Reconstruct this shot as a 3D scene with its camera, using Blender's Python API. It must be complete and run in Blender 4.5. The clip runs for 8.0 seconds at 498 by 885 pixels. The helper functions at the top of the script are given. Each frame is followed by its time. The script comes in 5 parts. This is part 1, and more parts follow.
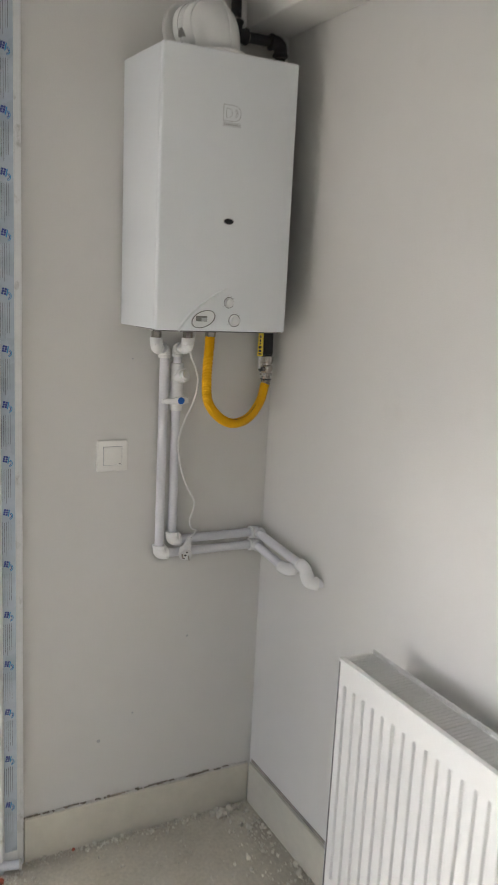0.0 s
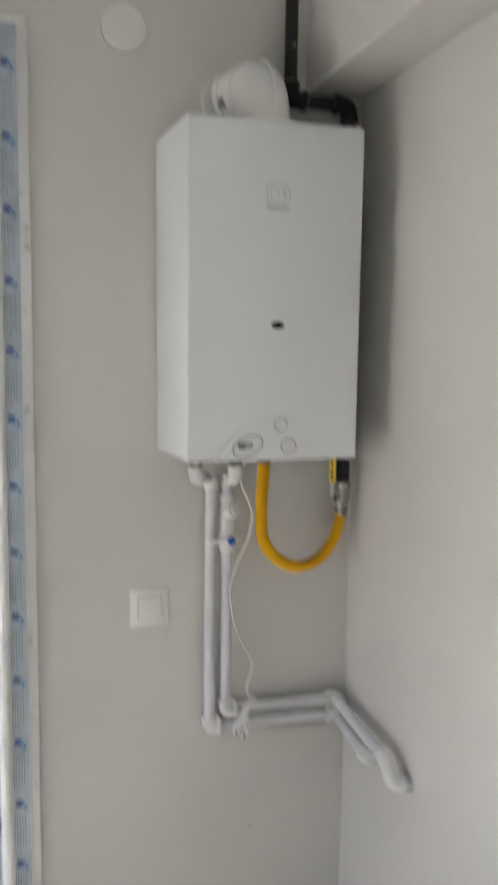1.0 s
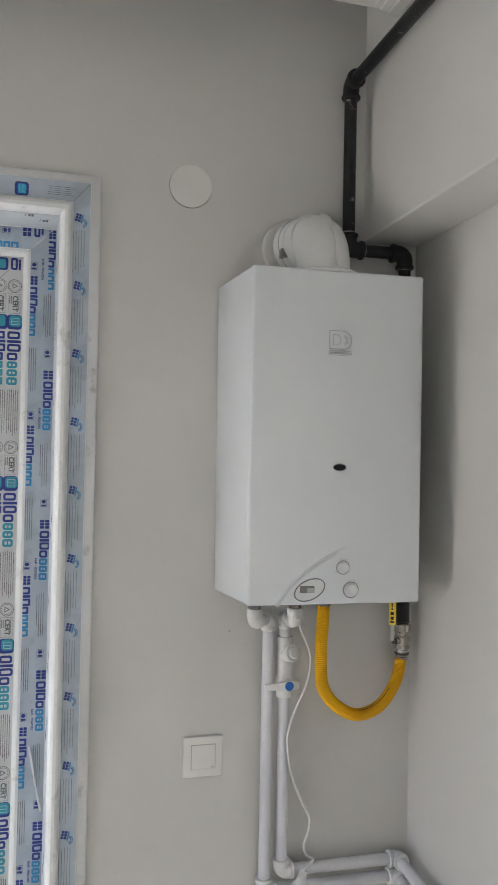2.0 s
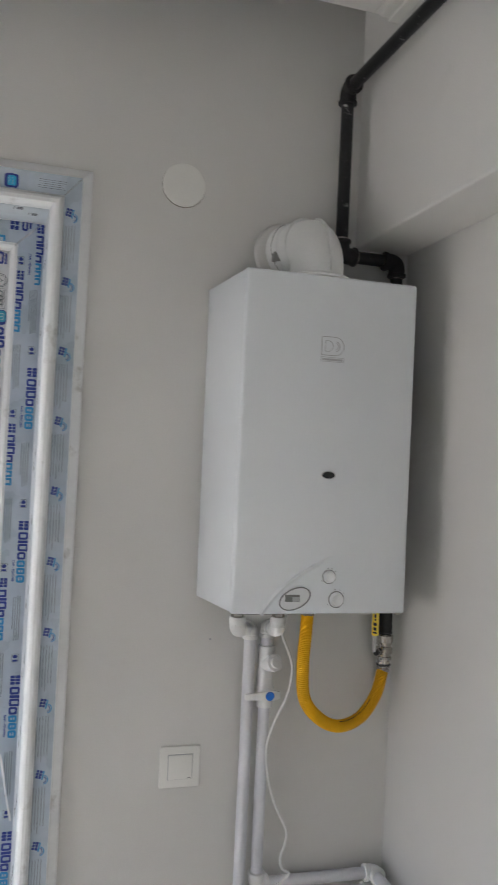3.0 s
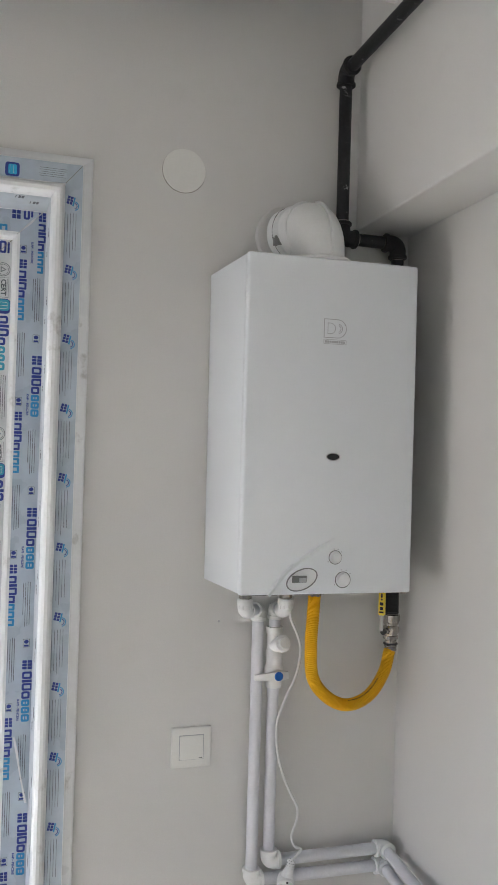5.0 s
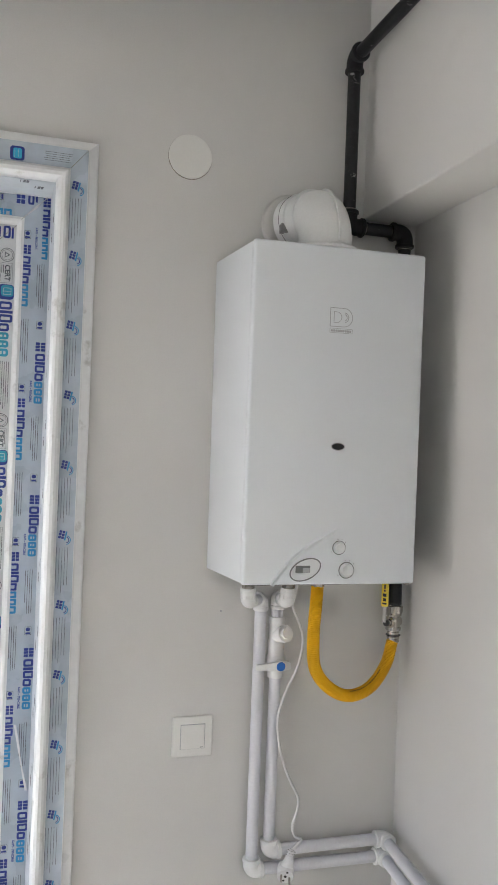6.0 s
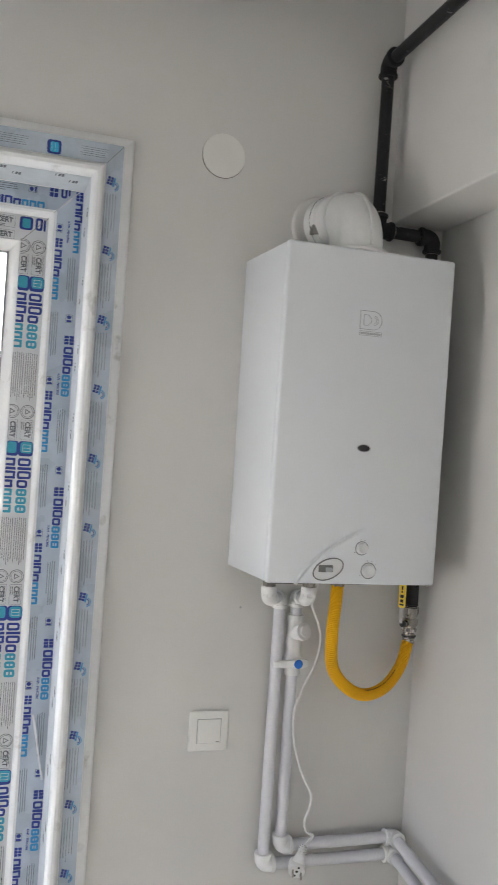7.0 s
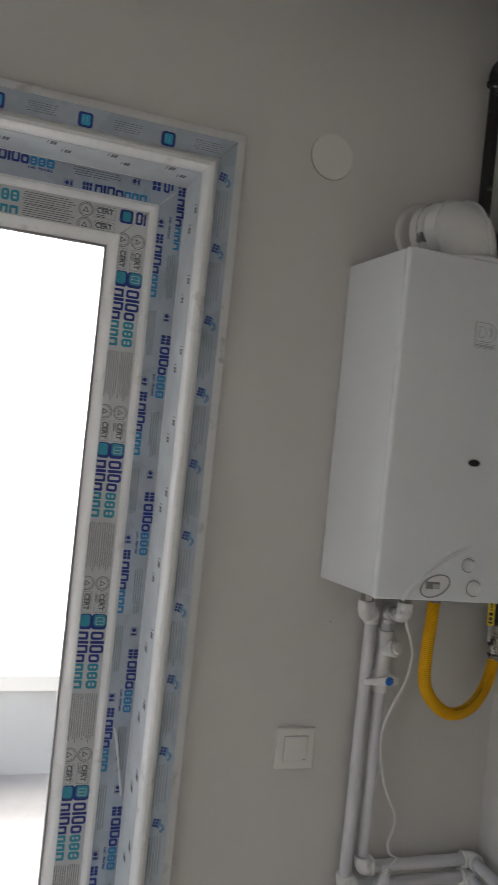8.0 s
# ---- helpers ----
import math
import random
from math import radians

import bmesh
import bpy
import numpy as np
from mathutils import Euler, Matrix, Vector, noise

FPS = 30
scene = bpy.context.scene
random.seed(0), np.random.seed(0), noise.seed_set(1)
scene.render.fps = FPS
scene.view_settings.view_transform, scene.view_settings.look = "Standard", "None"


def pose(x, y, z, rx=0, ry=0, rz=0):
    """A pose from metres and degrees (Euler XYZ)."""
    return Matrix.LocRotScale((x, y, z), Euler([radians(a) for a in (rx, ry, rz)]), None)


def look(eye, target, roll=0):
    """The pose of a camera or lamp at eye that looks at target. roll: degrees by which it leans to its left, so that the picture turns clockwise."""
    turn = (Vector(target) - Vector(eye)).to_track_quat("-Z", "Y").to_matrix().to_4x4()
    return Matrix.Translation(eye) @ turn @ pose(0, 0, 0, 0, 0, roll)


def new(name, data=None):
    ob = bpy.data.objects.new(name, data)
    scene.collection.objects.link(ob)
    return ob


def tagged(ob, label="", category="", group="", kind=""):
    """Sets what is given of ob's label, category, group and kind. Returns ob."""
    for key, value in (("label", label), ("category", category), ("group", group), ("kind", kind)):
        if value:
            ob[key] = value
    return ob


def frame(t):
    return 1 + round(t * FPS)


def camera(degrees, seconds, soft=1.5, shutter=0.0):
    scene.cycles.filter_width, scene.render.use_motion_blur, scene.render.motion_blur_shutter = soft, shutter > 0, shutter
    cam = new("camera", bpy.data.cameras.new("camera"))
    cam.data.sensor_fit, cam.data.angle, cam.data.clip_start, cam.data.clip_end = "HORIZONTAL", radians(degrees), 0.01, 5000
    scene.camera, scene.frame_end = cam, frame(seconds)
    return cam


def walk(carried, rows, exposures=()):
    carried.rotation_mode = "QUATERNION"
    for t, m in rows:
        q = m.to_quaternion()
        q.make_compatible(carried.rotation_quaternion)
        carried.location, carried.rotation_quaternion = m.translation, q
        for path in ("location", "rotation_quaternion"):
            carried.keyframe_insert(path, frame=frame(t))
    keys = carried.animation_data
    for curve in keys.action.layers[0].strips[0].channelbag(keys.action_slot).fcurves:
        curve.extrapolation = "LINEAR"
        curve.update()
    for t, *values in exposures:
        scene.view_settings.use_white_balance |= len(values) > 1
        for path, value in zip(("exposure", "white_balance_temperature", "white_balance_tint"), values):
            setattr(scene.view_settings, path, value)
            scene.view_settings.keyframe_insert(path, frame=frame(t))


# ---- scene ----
cam = camera(34.1, 8.0, shutter=0.5)
PATH = [
    (0, (-1.209, -2.131, 1.687), (-0.279, -0.402, 1.305), 2.9),
    (0.5, (-1.018, -1.9, 1.67), (-0.213, -0.109, 1.289), 2.8),
    (1, (-0.815, -1.793, 1.799), (-0.228, 0.104, 1.562), 0.8),
    (1.5, (-0.843, -1.773, 1.858), (-0.303, 0.153, 1.868), 0.5),
    (2.8, (-0.907, -1.732, 1.855), (-0.37, 0.194, 1.911), 2.8),
    (3, (-0.908, -1.724, 1.855), (-0.315, 0.185, 1.909), 2.7),
    (3.5, (-0.906, -1.715, 1.852), (-0.271, 0.181, 1.887), 2.1),
    (4, (-0.9, -1.734, 1.854), (-0.287, 0.169, 1.882), 1.6),
    (4.5, (-0.909, -1.74, 1.851), (-0.32, 0.171, 1.876), 1.5),
    (6, (-0.916, -1.724, 1.84), (-0.333, 0.189, 1.843), 2.2),
    (6.5, (-0.929, -1.724, 1.838), (-0.345, 0.189, 1.831), 3.3),
    (7, (-0.986, -1.717, 1.841), (-0.386, 0.191, 1.836), 3.9),
    (7.5, (-1.124, -1.666, 1.839), (-0.472, 0.225, 1.819), 5.0),
    (8, (-1.236, -1.577, 1.831), (-0.558, 0.305, 1.837), 5.9),
]
EXPOSURES = [(0.0, 1.96, 6500, 13), (1.5, 2.13, 6300, 13), (3.0, 1.88, 6150, 14), (3.5, 1.96, 6150, 14), (4.5, 2.11, 6150, 14),
             (6.0, 2.3, 6200, 14), (6.5, 2.36, 6200, 14), (7.0, 2.23, 6200, 14), (7.5, 1.9, 6350, 14), (8.0, 1.1, 6400, 14)]
walk(cam, [(t, look(eye, target, roll)) for t, eye, target, roll in PATH], EXPOSURES)

# ---- world and light ----
world = bpy.data.worlds.new("world")
scene.world = world
world.use_nodes = True
wn = world.node_tree
for n in list(wn.nodes):
    wn.nodes.remove(n)
sky = wn.nodes.new("ShaderNodeTexSky")
sky.sky_type = "NISHITA"
sky.sun_disc = False
sky.sun_elevation, sky.sun_rotation = radians(46), radians(70)
sky.air_density, sky.dust_density, sky.ozone_density = 1.0, 6.0, 1.0
bg = wn.nodes.new("ShaderNodeBackground")
bg.inputs["Strength"].default_value = 0.11
wout = wn.nodes.new("ShaderNodeOutputWorld")
wn.links.new(sky.outputs["Color"], bg.inputs["Color"])
wn.links.new(bg.outputs["Background"], wout.inputs["Surface"])

sun = new("sun", bpy.data.lights.new("sun", "SUN"))
sun.data.energy, sun.data.angle, sun.data.color = 0.9, radians(20), (1.0, 0.95, 0.88)
sun.matrix_world = look((8, 3, 9), (0, 0, 0))

# unseen area lamp, added to light the room from the west
side_lamp = new("side_fill_light", bpy.data.lights.new("side_fill_light", "AREA"))
side_lamp.data.shape, side_lamp.data.size, side_lamp.data.size_y = "RECTANGLE", 1.2, 1.4
side_lamp.data.energy, side_lamp.data.color = 1.5, (1.0, 0.985, 0.96)
side_lamp.matrix_world = look((-2.42, -0.66, 1.15), (0, -0.66, 1.15))


# ---- materials ----
def mat(name, color, rough=0.5, metal=0.0, grain=60.0, amount=0.06, patch=3.0, patch_amount=0.05, bump=0.0,
        bump_scale=200.0, spec=0.5, piece=0.0):
    """A painted, cast or moulded surface: fine grain and broad patches vary colour and gloss, noise gives relief."""
    m = bpy.data.materials.new(name)
    m.use_nodes = True
    nt = m.node_tree
    b = nt.nodes["Principled BSDF"]
    b.inputs["Roughness"].default_value, b.inputs["Metallic"].default_value = rough, metal
    b.inputs["Specular IOR Level"].default_value = spec
    co = nt.nodes.new("ShaderNodeTexCoord")

    def noise_tex(scale, detail):
        n = nt.nodes.new("ShaderNodeTexNoise")
        n.inputs["Scale"].default_value, n.inputs["Detail"].default_value = scale, detail
        nt.links.new(co.outputs["Object"], n.inputs["Vector"])
        return n

    def factor(src, amt):
        r = nt.nodes.new("ShaderNodeMapRange")
        r.inputs["From Min"].default_value, r.inputs["From Max"].default_value = 0.3, 0.7
        r.inputs["To Min"].default_value, r.inputs["To Max"].default_value = 1 - amt, 1 + amt
        nt.links.new(src, r.inputs["Value"])
        return r.outputs["Result"]

    fine, broad = noise_tex(grain, 6), noise_tex(patch, 4)
    mul = nt.nodes.new("ShaderNodeMath")
    mul.operation = "MULTIPLY"
    nt.links.new(factor(fine.outputs["Fac"], amount), mul.inputs[0])
    nt.links.new(factor(broad.outputs["Fac"], patch_amount), mul.inputs[1])
    last = mul.outputs[0]
    if piece:
        info = nt.nodes.new("ShaderNodeObjectInfo")
        geo = nt.nodes.new("ShaderNodeNewGeometry")
        for src in (info.outputs["Random"], geo.outputs["Random Per Island"]):
            r = nt.nodes.new("ShaderNodeMapRange")
            r.inputs["To Min"].default_value, r.inputs["To Max"].default_value = 1 - piece, 1 + piece * 0.4
            nt.links.new(src, r.inputs["Value"])
            mm = nt.nodes.new("ShaderNodeMath")
            mm.operation = "MULTIPLY"
            nt.links.new(last, mm.inputs[0])
            nt.links.new(r.outputs["Result"], mm.inputs[1])
            last = mm.outputs[0]
    vm = nt.nodes.new("ShaderNodeVectorMath")
    vm.operation = "SCALE"
    vm.inputs[0].default_value = color
    nt.links.new(last, vm.inputs["Scale"])
    nt.links.new(vm.outputs["Vector"], b.inputs["Base Color"])
    rr = nt.nodes.new("ShaderNodeMath")
    rr.operation = "MULTIPLY"
    rr.inputs[1].default_value = rough
    nt.links.new(factor(broad.outputs["Fac"], 0.15), rr.inputs[0])
    nt.links.new(rr.outputs[0], b.inputs["Roughness"])
    if bump:
        bt = noise_tex(bump_scale, 5)
        bn = nt.nodes.new("ShaderNodeBump")
        bn.inputs["Strength"].default_value, bn.inputs["Distance"].default_value = bump, 0.002
        nt.links.new(bt.outputs["Fac"], bn.inputs["Height"])
        nt.links.new(bn.outputs["Normal"], b.inputs["Normal"])
    return m


def stained(m, color, scale, low, high, strength=0.6):
    """Adds irregular stains of another colour over a material's own."""
    nt = m.node_tree
    b = nt.nodes["Principled BSDF"]
    src = b.inputs["Base Color"].links[0].from_socket
    co = nt.nodes.new("ShaderNodeTexCoord")
    n = nt.nodes.new("ShaderNodeTexNoise")
    n.inputs["Scale"].default_value, n.inputs["Detail"].default_value, n.inputs["Roughness"].default_value = scale, 8, 0.65
    nt.links.new(co.outputs["Object"], n.inputs["Vector"])
    r = nt.nodes.new("ShaderNodeMapRange")
    r.inputs["From Min"].default_value, r.inputs["From Max"].default_value = low, high
    r.inputs["To Max"].default_value = strength
    nt.links.new(n.outputs["Fac"], r.inputs["Value"])
    mix = nt.nodes.new("ShaderNodeMix")
    mix.data_type = "RGBA"
    nt.links.new(r.outputs["Result"], mix.inputs["Factor"])
    nt.links.new(src, mix.inputs["A"])
    mix.inputs["B"].default_value = (*color, 1)
    nt.links.new(mix.outputs["Result"], b.inputs["Base Color"])
    return m


WALL = stained(mat("wall_paint", (0.655, 0.645, 0.63), 0.75, grain=350, amount=0.025, patch=1.7, patch_amount=0.035, bump=0.12,
                   bump_scale=160, spec=0.3), (0.50, 0.485, 0.46), 6.0, 0.60, 0.80, 0.25)
CEIL = mat("ceiling_paint", (0.72, 0.71, 0.69), 0.8, grain=250, amount=0.02, bump=0.08, bump_scale=120, spec=0.3)
SCREED = stained(mat("dusty_screed", (0.54, 0.50, 0.415), 0.92, grain=90, amount=0.10, patch=5, patch_amount=0.16, bump=0.3,
                     bump_scale=140, spec=0.2), (0.54, 0.51, 0.45), 22.0, 0.50, 0.72, 0.7)
SKIRT = mat("cream_skirting", (0.64, 0.61, 0.53), 0.45, grain=40, amount=0.03, patch=4, patch_amount=0.05, bump=0.05)
GAP = mat("raw_plaster_gap", (0.22, 0.19, 0.155), 0.95, grain=120, amount=0.4, patch=30, patch_amount=0.4, bump=0.6)
FILLER = mat("plaster_filler", (0.58, 0.56, 0.53), 0.9, grain=120, amount=0.12, bump=0.4)
BROWNGREY = mat("brown_grey_band", (0.34, 0.31, 0.28), 0.9, grain=90, amount=0.15, patch=15, patch_amount=0.25, bump=0.3)
CRUMB = mat("plaster_crumb", (0.66, 0.63, 0.55), 0.95, grain=200, amount=0.12, patch=20, patch_amount=0.12, bump=0.3, piece=0.22)
BRICKCHIP = mat("brick_chip", (0.38, 0.10, 0.06), 0.9, grain=150, amount=0.25, bump=0.4)
ENAMEL = mat("white_enamel", (0.74, 0.772, 0.805), 0.33, grain=500, amount=0.012, patch=3, patch_amount=0.012, bump=0.03, bump_scale=420)
PANELPLASTIC = mat("moulded_grey_white", (0.74, 0.755, 0.77), 0.45, grain=300, amount=0.015, bump=0.02)
RIMGREY = mat("grey_bezel", (0.20, 0.205, 0.215), 0.4, grain=200, amount=0.05)
LCD = mat("lcd_grey", (0.22, 0.23, 0.22), 0.25, grain=30, amount=0.06)
LENS = mat("dark_lens", (0.02, 0.02, 0.022), 0.15, grain=30, amount=0.05)
EMBOSS = mat("embossed_grey", (0.42, 0.43, 0.45), 0.5, grain=100, amount=0.05)
FLUE = mat("flue_white", (0.76, 0.77, 0.765), 0.42, grain=200, amount=0.02, patch=8, patch_amount=0.04, bump=0.04)
PPR = mat("ppr_pipe", (0.68, 0.68, 0.72), 0.42, grain=200, amount=0.03, patch=10, patch_amount=0.05)
PPRFIT = mat("ppr_fitting", (0.80, 0.80, 0.80), 0.38, grain=200, amount=0.02, patch=15, patch_amount=0.04)
BLACKIRON = stained(mat("black_iron_pipe", (0.009, 0.009, 0.010), 0.45, grain=150, amount=0.3, patch=12, patch_amount=0.3, bump=0.2,
                        bump_scale=300), (0.42, 0.41, 0.39), 48.0, 0.62, 0.67, 0.8)
IRONFIT = mat("malleable_iron_fitting", (0.013, 0.013, 0.014), 0.6, grain=300, amount=0.3, bump=0.5, bump_scale=350)
CHROME = mat("nickel_brass", (0.46, 0.43, 0.395), 0.26, metal=1.0, grain=100, amount=0.08, bump=0.05)
STEEL = mat("dull_steel", (0.36, 0.35, 0.34), 0.45, metal=1.0, grain=100, amount=0.1)
HOSE = mat("yellow_hose", (0.74, 0.40, 0.003), 0.55, grain=200, amount=0.05, patch=20, patch_amount=0.06, spec=0.25)
YELLOW = mat("yellow_handle", (0.80, 0.58, 0.02), 0.4, grain=200, amount=0.05)
INK = mat("black_ink", (0.02, 0.02, 0.022), 0.6)
BLUECAP = mat("blue_cap", (0.01, 0.14, 0.55), 0.35)
CABLE = mat("white_cable", (0.72, 0.72, 0.72), 0.45, grain=200, amount=0.03)
SWITCH = mat("switch_plastic", (0.76, 0.755, 0.73), 0.3, grain=200, amount=0.012)
PVC = stained(mat("white_pvc", (0.80, 0.81, 0.82), 0.32, grain=120, amount=0.02, patch=6, patch_amount=0.03, bump=0.03),
              (0.40, 0.385, 0.36), 17.0, 0.61, 0.72, 0.6)
FILM = stained(mat("blue_tint_film", (0.44, 0.505, 0.585), 0.28, grain=40, amount=0.05, patch=9, patch_amount=0.07, bump=0.25,
                   bump_scale=35), (0.58, 0.62, 0.67), 14.0, 0.5, 0.75, 0.5)
FILMWHITE = mat("clear_film", (0.67, 0.68, 0.70), 0.25, grain=40, amount=0.04, patch=9, patch_amount=0.05, bump=0.2, bump_scale=30)
REVEALFILM = mat("pale_blue_film", (0.56, 0.60, 0.64), 0.42, grain=40, amount=0.05, patch=14, patch_amount=0.08, bump=0.3, bump_scale=45)
NAVY = mat("navy_print", (0.018, 0.04, 0.26), 0.45, grain=300, amount=0.1)
CYAN = mat("cyan_print", (0.03, 0.40, 0.66), 0.45, grain=300, amount=0.1)
BLUEPRINT = mat("blue_print", (0.03, 0.26, 0.55), 0.45, grain=300, amount=0.1)
TEAL = mat("teal_print", (0.04, 0.33, 0.47), 0.45, grain=300, amount=0.1)
GREYPRINT = mat("grey_print", (0.11, 0.12, 0.14), 0.55, grain=300, amount=0.1)
GASKET = mat("rubber_gasket", (0.36, 0.36, 0.36), 0.7)
RADWHITE = mat("radiator_enamel", (0.63, 0.63, 0.625), 0.48, grain=200, amount=0.012, patch=4, patch_amount=0.02, spec=0.35)
RADGRILLE = mat("grille_steel", (0.52, 0.51, 0.49), 0.45, grain=80, amount=0.08, patch=12, patch_amount=0.12)
SOCKET = mat("dark_recess", (0.03, 0.03, 0.03), 0.7)
RENDERW = stained(mat("grey_render", (0.44, 0.445, 0.45), 0.85, grain=120, amount=0.06, patch=2.0, patch_amount=0.08, bump=0.4),
                  (0.42, 0.42, 0.42), 5.0, 0.5, 0.75, 0.5)
STONE = mat("pale_coping_stone", (0.64, 0.63, 0.61), 0.6, grain=90, amount=0.06, bump=0.1)
BALCONY = mat("balcony_screed", (0.46, 0.45, 0.44), 0.85, grain=60, amount=0.1, patch=3, patch_amount=0.12, bump=0.3)
GROUND = mat("far_ground", (0.22, 0.21, 0.18), 0.95, grain=2, amount=0.2, patch=0.1, patch_amount=0.2)

GLASS = bpy.data.materials.new("window_glass")
GLASS.use_nodes = True
gnt = GLASS.node_tree
gnt.nodes.remove(gnt.nodes["Principled BSDF"])
gt, gg = gnt.nodes.new("ShaderNodeBsdfTransparent"), gnt.nodes.new("ShaderNodeBsdfGlossy")
gt.inputs["Color"].default_value, gg.inputs["Roughness"].default_value = (0.95, 0.97, 0.96, 1), 0.02
gf, gm = gnt.nodes.new("ShaderNodeFresnel"), gnt.nodes.new("ShaderNodeMixShader")
gf.inputs["IOR"].default_value = 1.45
gnt.links.new(gf.outputs["Fac"], gm.inputs["Fac"])
gnt.links.new(gt.outputs["BSDF"], gm.inputs[1])
gnt.links.new(gg.outputs["BSDF"], gm.inputs[2])
gnt.links.new(gm.outputs["Shader"], gnt.nodes["Material Output"].inputs["Surface"])


# ---- mesh tools ----
def mesh_of(name, bm, mats, smooth=False, angle=0.7):
    bmesh.ops.recalc_face_normals(bm, faces=bm.faces)
    if smooth:
        for f in bm.faces:
            f.smooth = True
        for e in bm.edges:
            if len(e.link_faces) == 2 and e.calc_face_angle(0.0) > angle:
                e.smooth = False
    me = bpy.data.meshes.new(name)
    bm.to_mesh(me)
    bm.free()
    for m in (mats if isinstance(mats, (list, tuple)) else [mats]):
        me.materials.append(m)
    return me


def part(name, bm, material, parent=None, label="", smooth=False, angle=0.7):
    ob = new(name, mesh_of(name, bm, material, smooth, angle))
    if parent:
        ob.parent = parent
        ob.matrix_parent_inverse = parent.matrix_world.inverted()
    if label:
        tagged(ob, label)
    return ob


def thing(name, at, label, category, group="", kind=""):
    e = new(name)
    e.location = at
    e.empty_display_size = 0.05
    bpy.context.view_layer.update()
    return tagged(e, label, category, group, kind)


def box(bm, x0, x1, y0, y1, z0, z1, bevel=0.0, segs=2, mi=0):
    vs = [bm.verts.new((x, y, z)) for x in (x0, x1) for y in (y0, y1) for z in (z0, z1)]
    idx = ((0, 1, 3, 2), (4, 6, 7, 5), (0, 4, 5, 1), (2, 3, 7, 6), (0, 2, 6, 4), (1, 5, 7, 3))
    fs = [bm.faces.new([vs[i] for i in f]) for f in idx]
    for f in fs:
        f.material_index = mi
    if bevel:
        bmesh.ops.bevel(bm, geom=list({e for f in fs for e in f.edges}), offset=bevel, segments=segs, affect="EDGES",
                        profile=0.5, clamp_overlap=True, material=mi)
    return bm


def boxed(x0, x1, y0, y1, z0, z1, bevel=0.0, segs=2):
    return box(bmesh.new(), x0, x1, y0, y1, z0, z1, bevel, segs)


def sweep(bm, pts, radii, seg=20, caps=True, mi=0):
    """A round tube through pts; radii is one number or one for each point."""
    pts = [Vector(p) for p in pts]
    if not isinstance(radii, (list, tuple)):
        radii = [radii] * len(pts)
    tang = []
    for i in range(len(pts)):
        a, b = pts[max(i - 1, 0)], pts[min(i + 1, len(pts) - 1)]
        d = b - a
        tang.append(d.normalized() if d.length > 1e-9 else (tang[-1] if tang else Vector((0, 0, 1))))
    u = tang[0].orthogonal().normalized()
    rings = []
    for i, p in enumerate(pts):
        u = (u - tang[i] * u.dot(tang[i])).normalized()
        v = tang[i].cross(u)
        rings.append([bm.verts.new(p + (u * math.cos(2 * math.pi * k / seg) + v * math.sin(2 * math.pi * k / seg)) * radii[i])
                      for k in range(seg)])
    for a, b in zip(rings, rings[1:]):
        for k in range(seg):
            f = bm.faces.new((a[k], a[(k + 1) % seg], b[(k + 1) % seg], b[k]))
            f.material_index = mi
    if caps:
        for r in (rings[0], rings[-1]):
            bm.faces.new(r).material_index = mi
    return bm


def rounded(pts, r, n=8):
    """The path with its corners rounded by arcs."""
    pts = [Vector(p) for p in pts]
    out = [pts[0]]
    for a, b, c in zip(pts, pts[1:], pts[2:]):
        d0, d1 = (a - b).normalized(), (c - b).normalized()
        half = d0.angle(d1) / 2
        cut = min(r / math.tan(half), (a - b).length * 0.499, (c - b).length * 0.499)
        rr = cut * math.tan(half)
        centre = b + (d0 + d1).normalized() * (rr / math.sin(half))
        s, e = b + d0 * cut - centre, b + d1 * cut - centre
        ang = s.angle(e)
        axis = s.cross(e).normalized()
        for k in range(n + 1):
            out.append(centre + Matrix.Rotation(ang * k / n, 3, axis) @ s)
    out.append(pts[-1])
    return out


def smooth_path(pts, n=8):
    """A Catmull-Rom line through pts."""
    pts = [Vector(p) for p in pts]
    ext = [pts[0] * 2 - pts[1], *pts, pts[-1] * 2 - pts[-2]]
    out = []
    for i in range(1, len(ext) - 2):
        a, b, c, d = ext[i - 1:i + 3]
        for k in range(n):
            t = k / n
            out.append(0.5 * (2 * b + (c - a) * t + (2 * a - 5 * b + 4 * c - d) * t * t + (3 * b - a - 3 * c + d) * t ** 3))
    out.append(pts[-1])
    return out


def lathe(bm, base, axis, prof, seg=28, mi=0):
    """prof: (distance along the axis, radius) pairs."""
    base, axis = Vector(base), Vector(axis).normalized()
    return sweep_rings(bm, [(base + axis * d, axis, r) for d, r in prof], seg, mi)


def sweep_rings(bm, items, seg, mi=0):
    u = items[0][1].orthogonal().normalized()
    v = items[0][1].cross(u)
    rings = [[bm.verts.new(p + (u * math.cos(2 * math.pi * k / seg) + v * math.sin(2 * math.pi * k / seg)) * max(r, 1e-5))
              for k in range(seg)] for p, _, r in items]
    for a, b in zip(rings, rings[1:]):
        for k in range(seg):
            bm.faces.new((a[k], a[(k + 1) % seg], b[(k + 1) % seg], b[k])).material_index = mi
    for r in (rings[0], rings[-1]):
        bm.faces.new(r).material_index = mi
    return bm


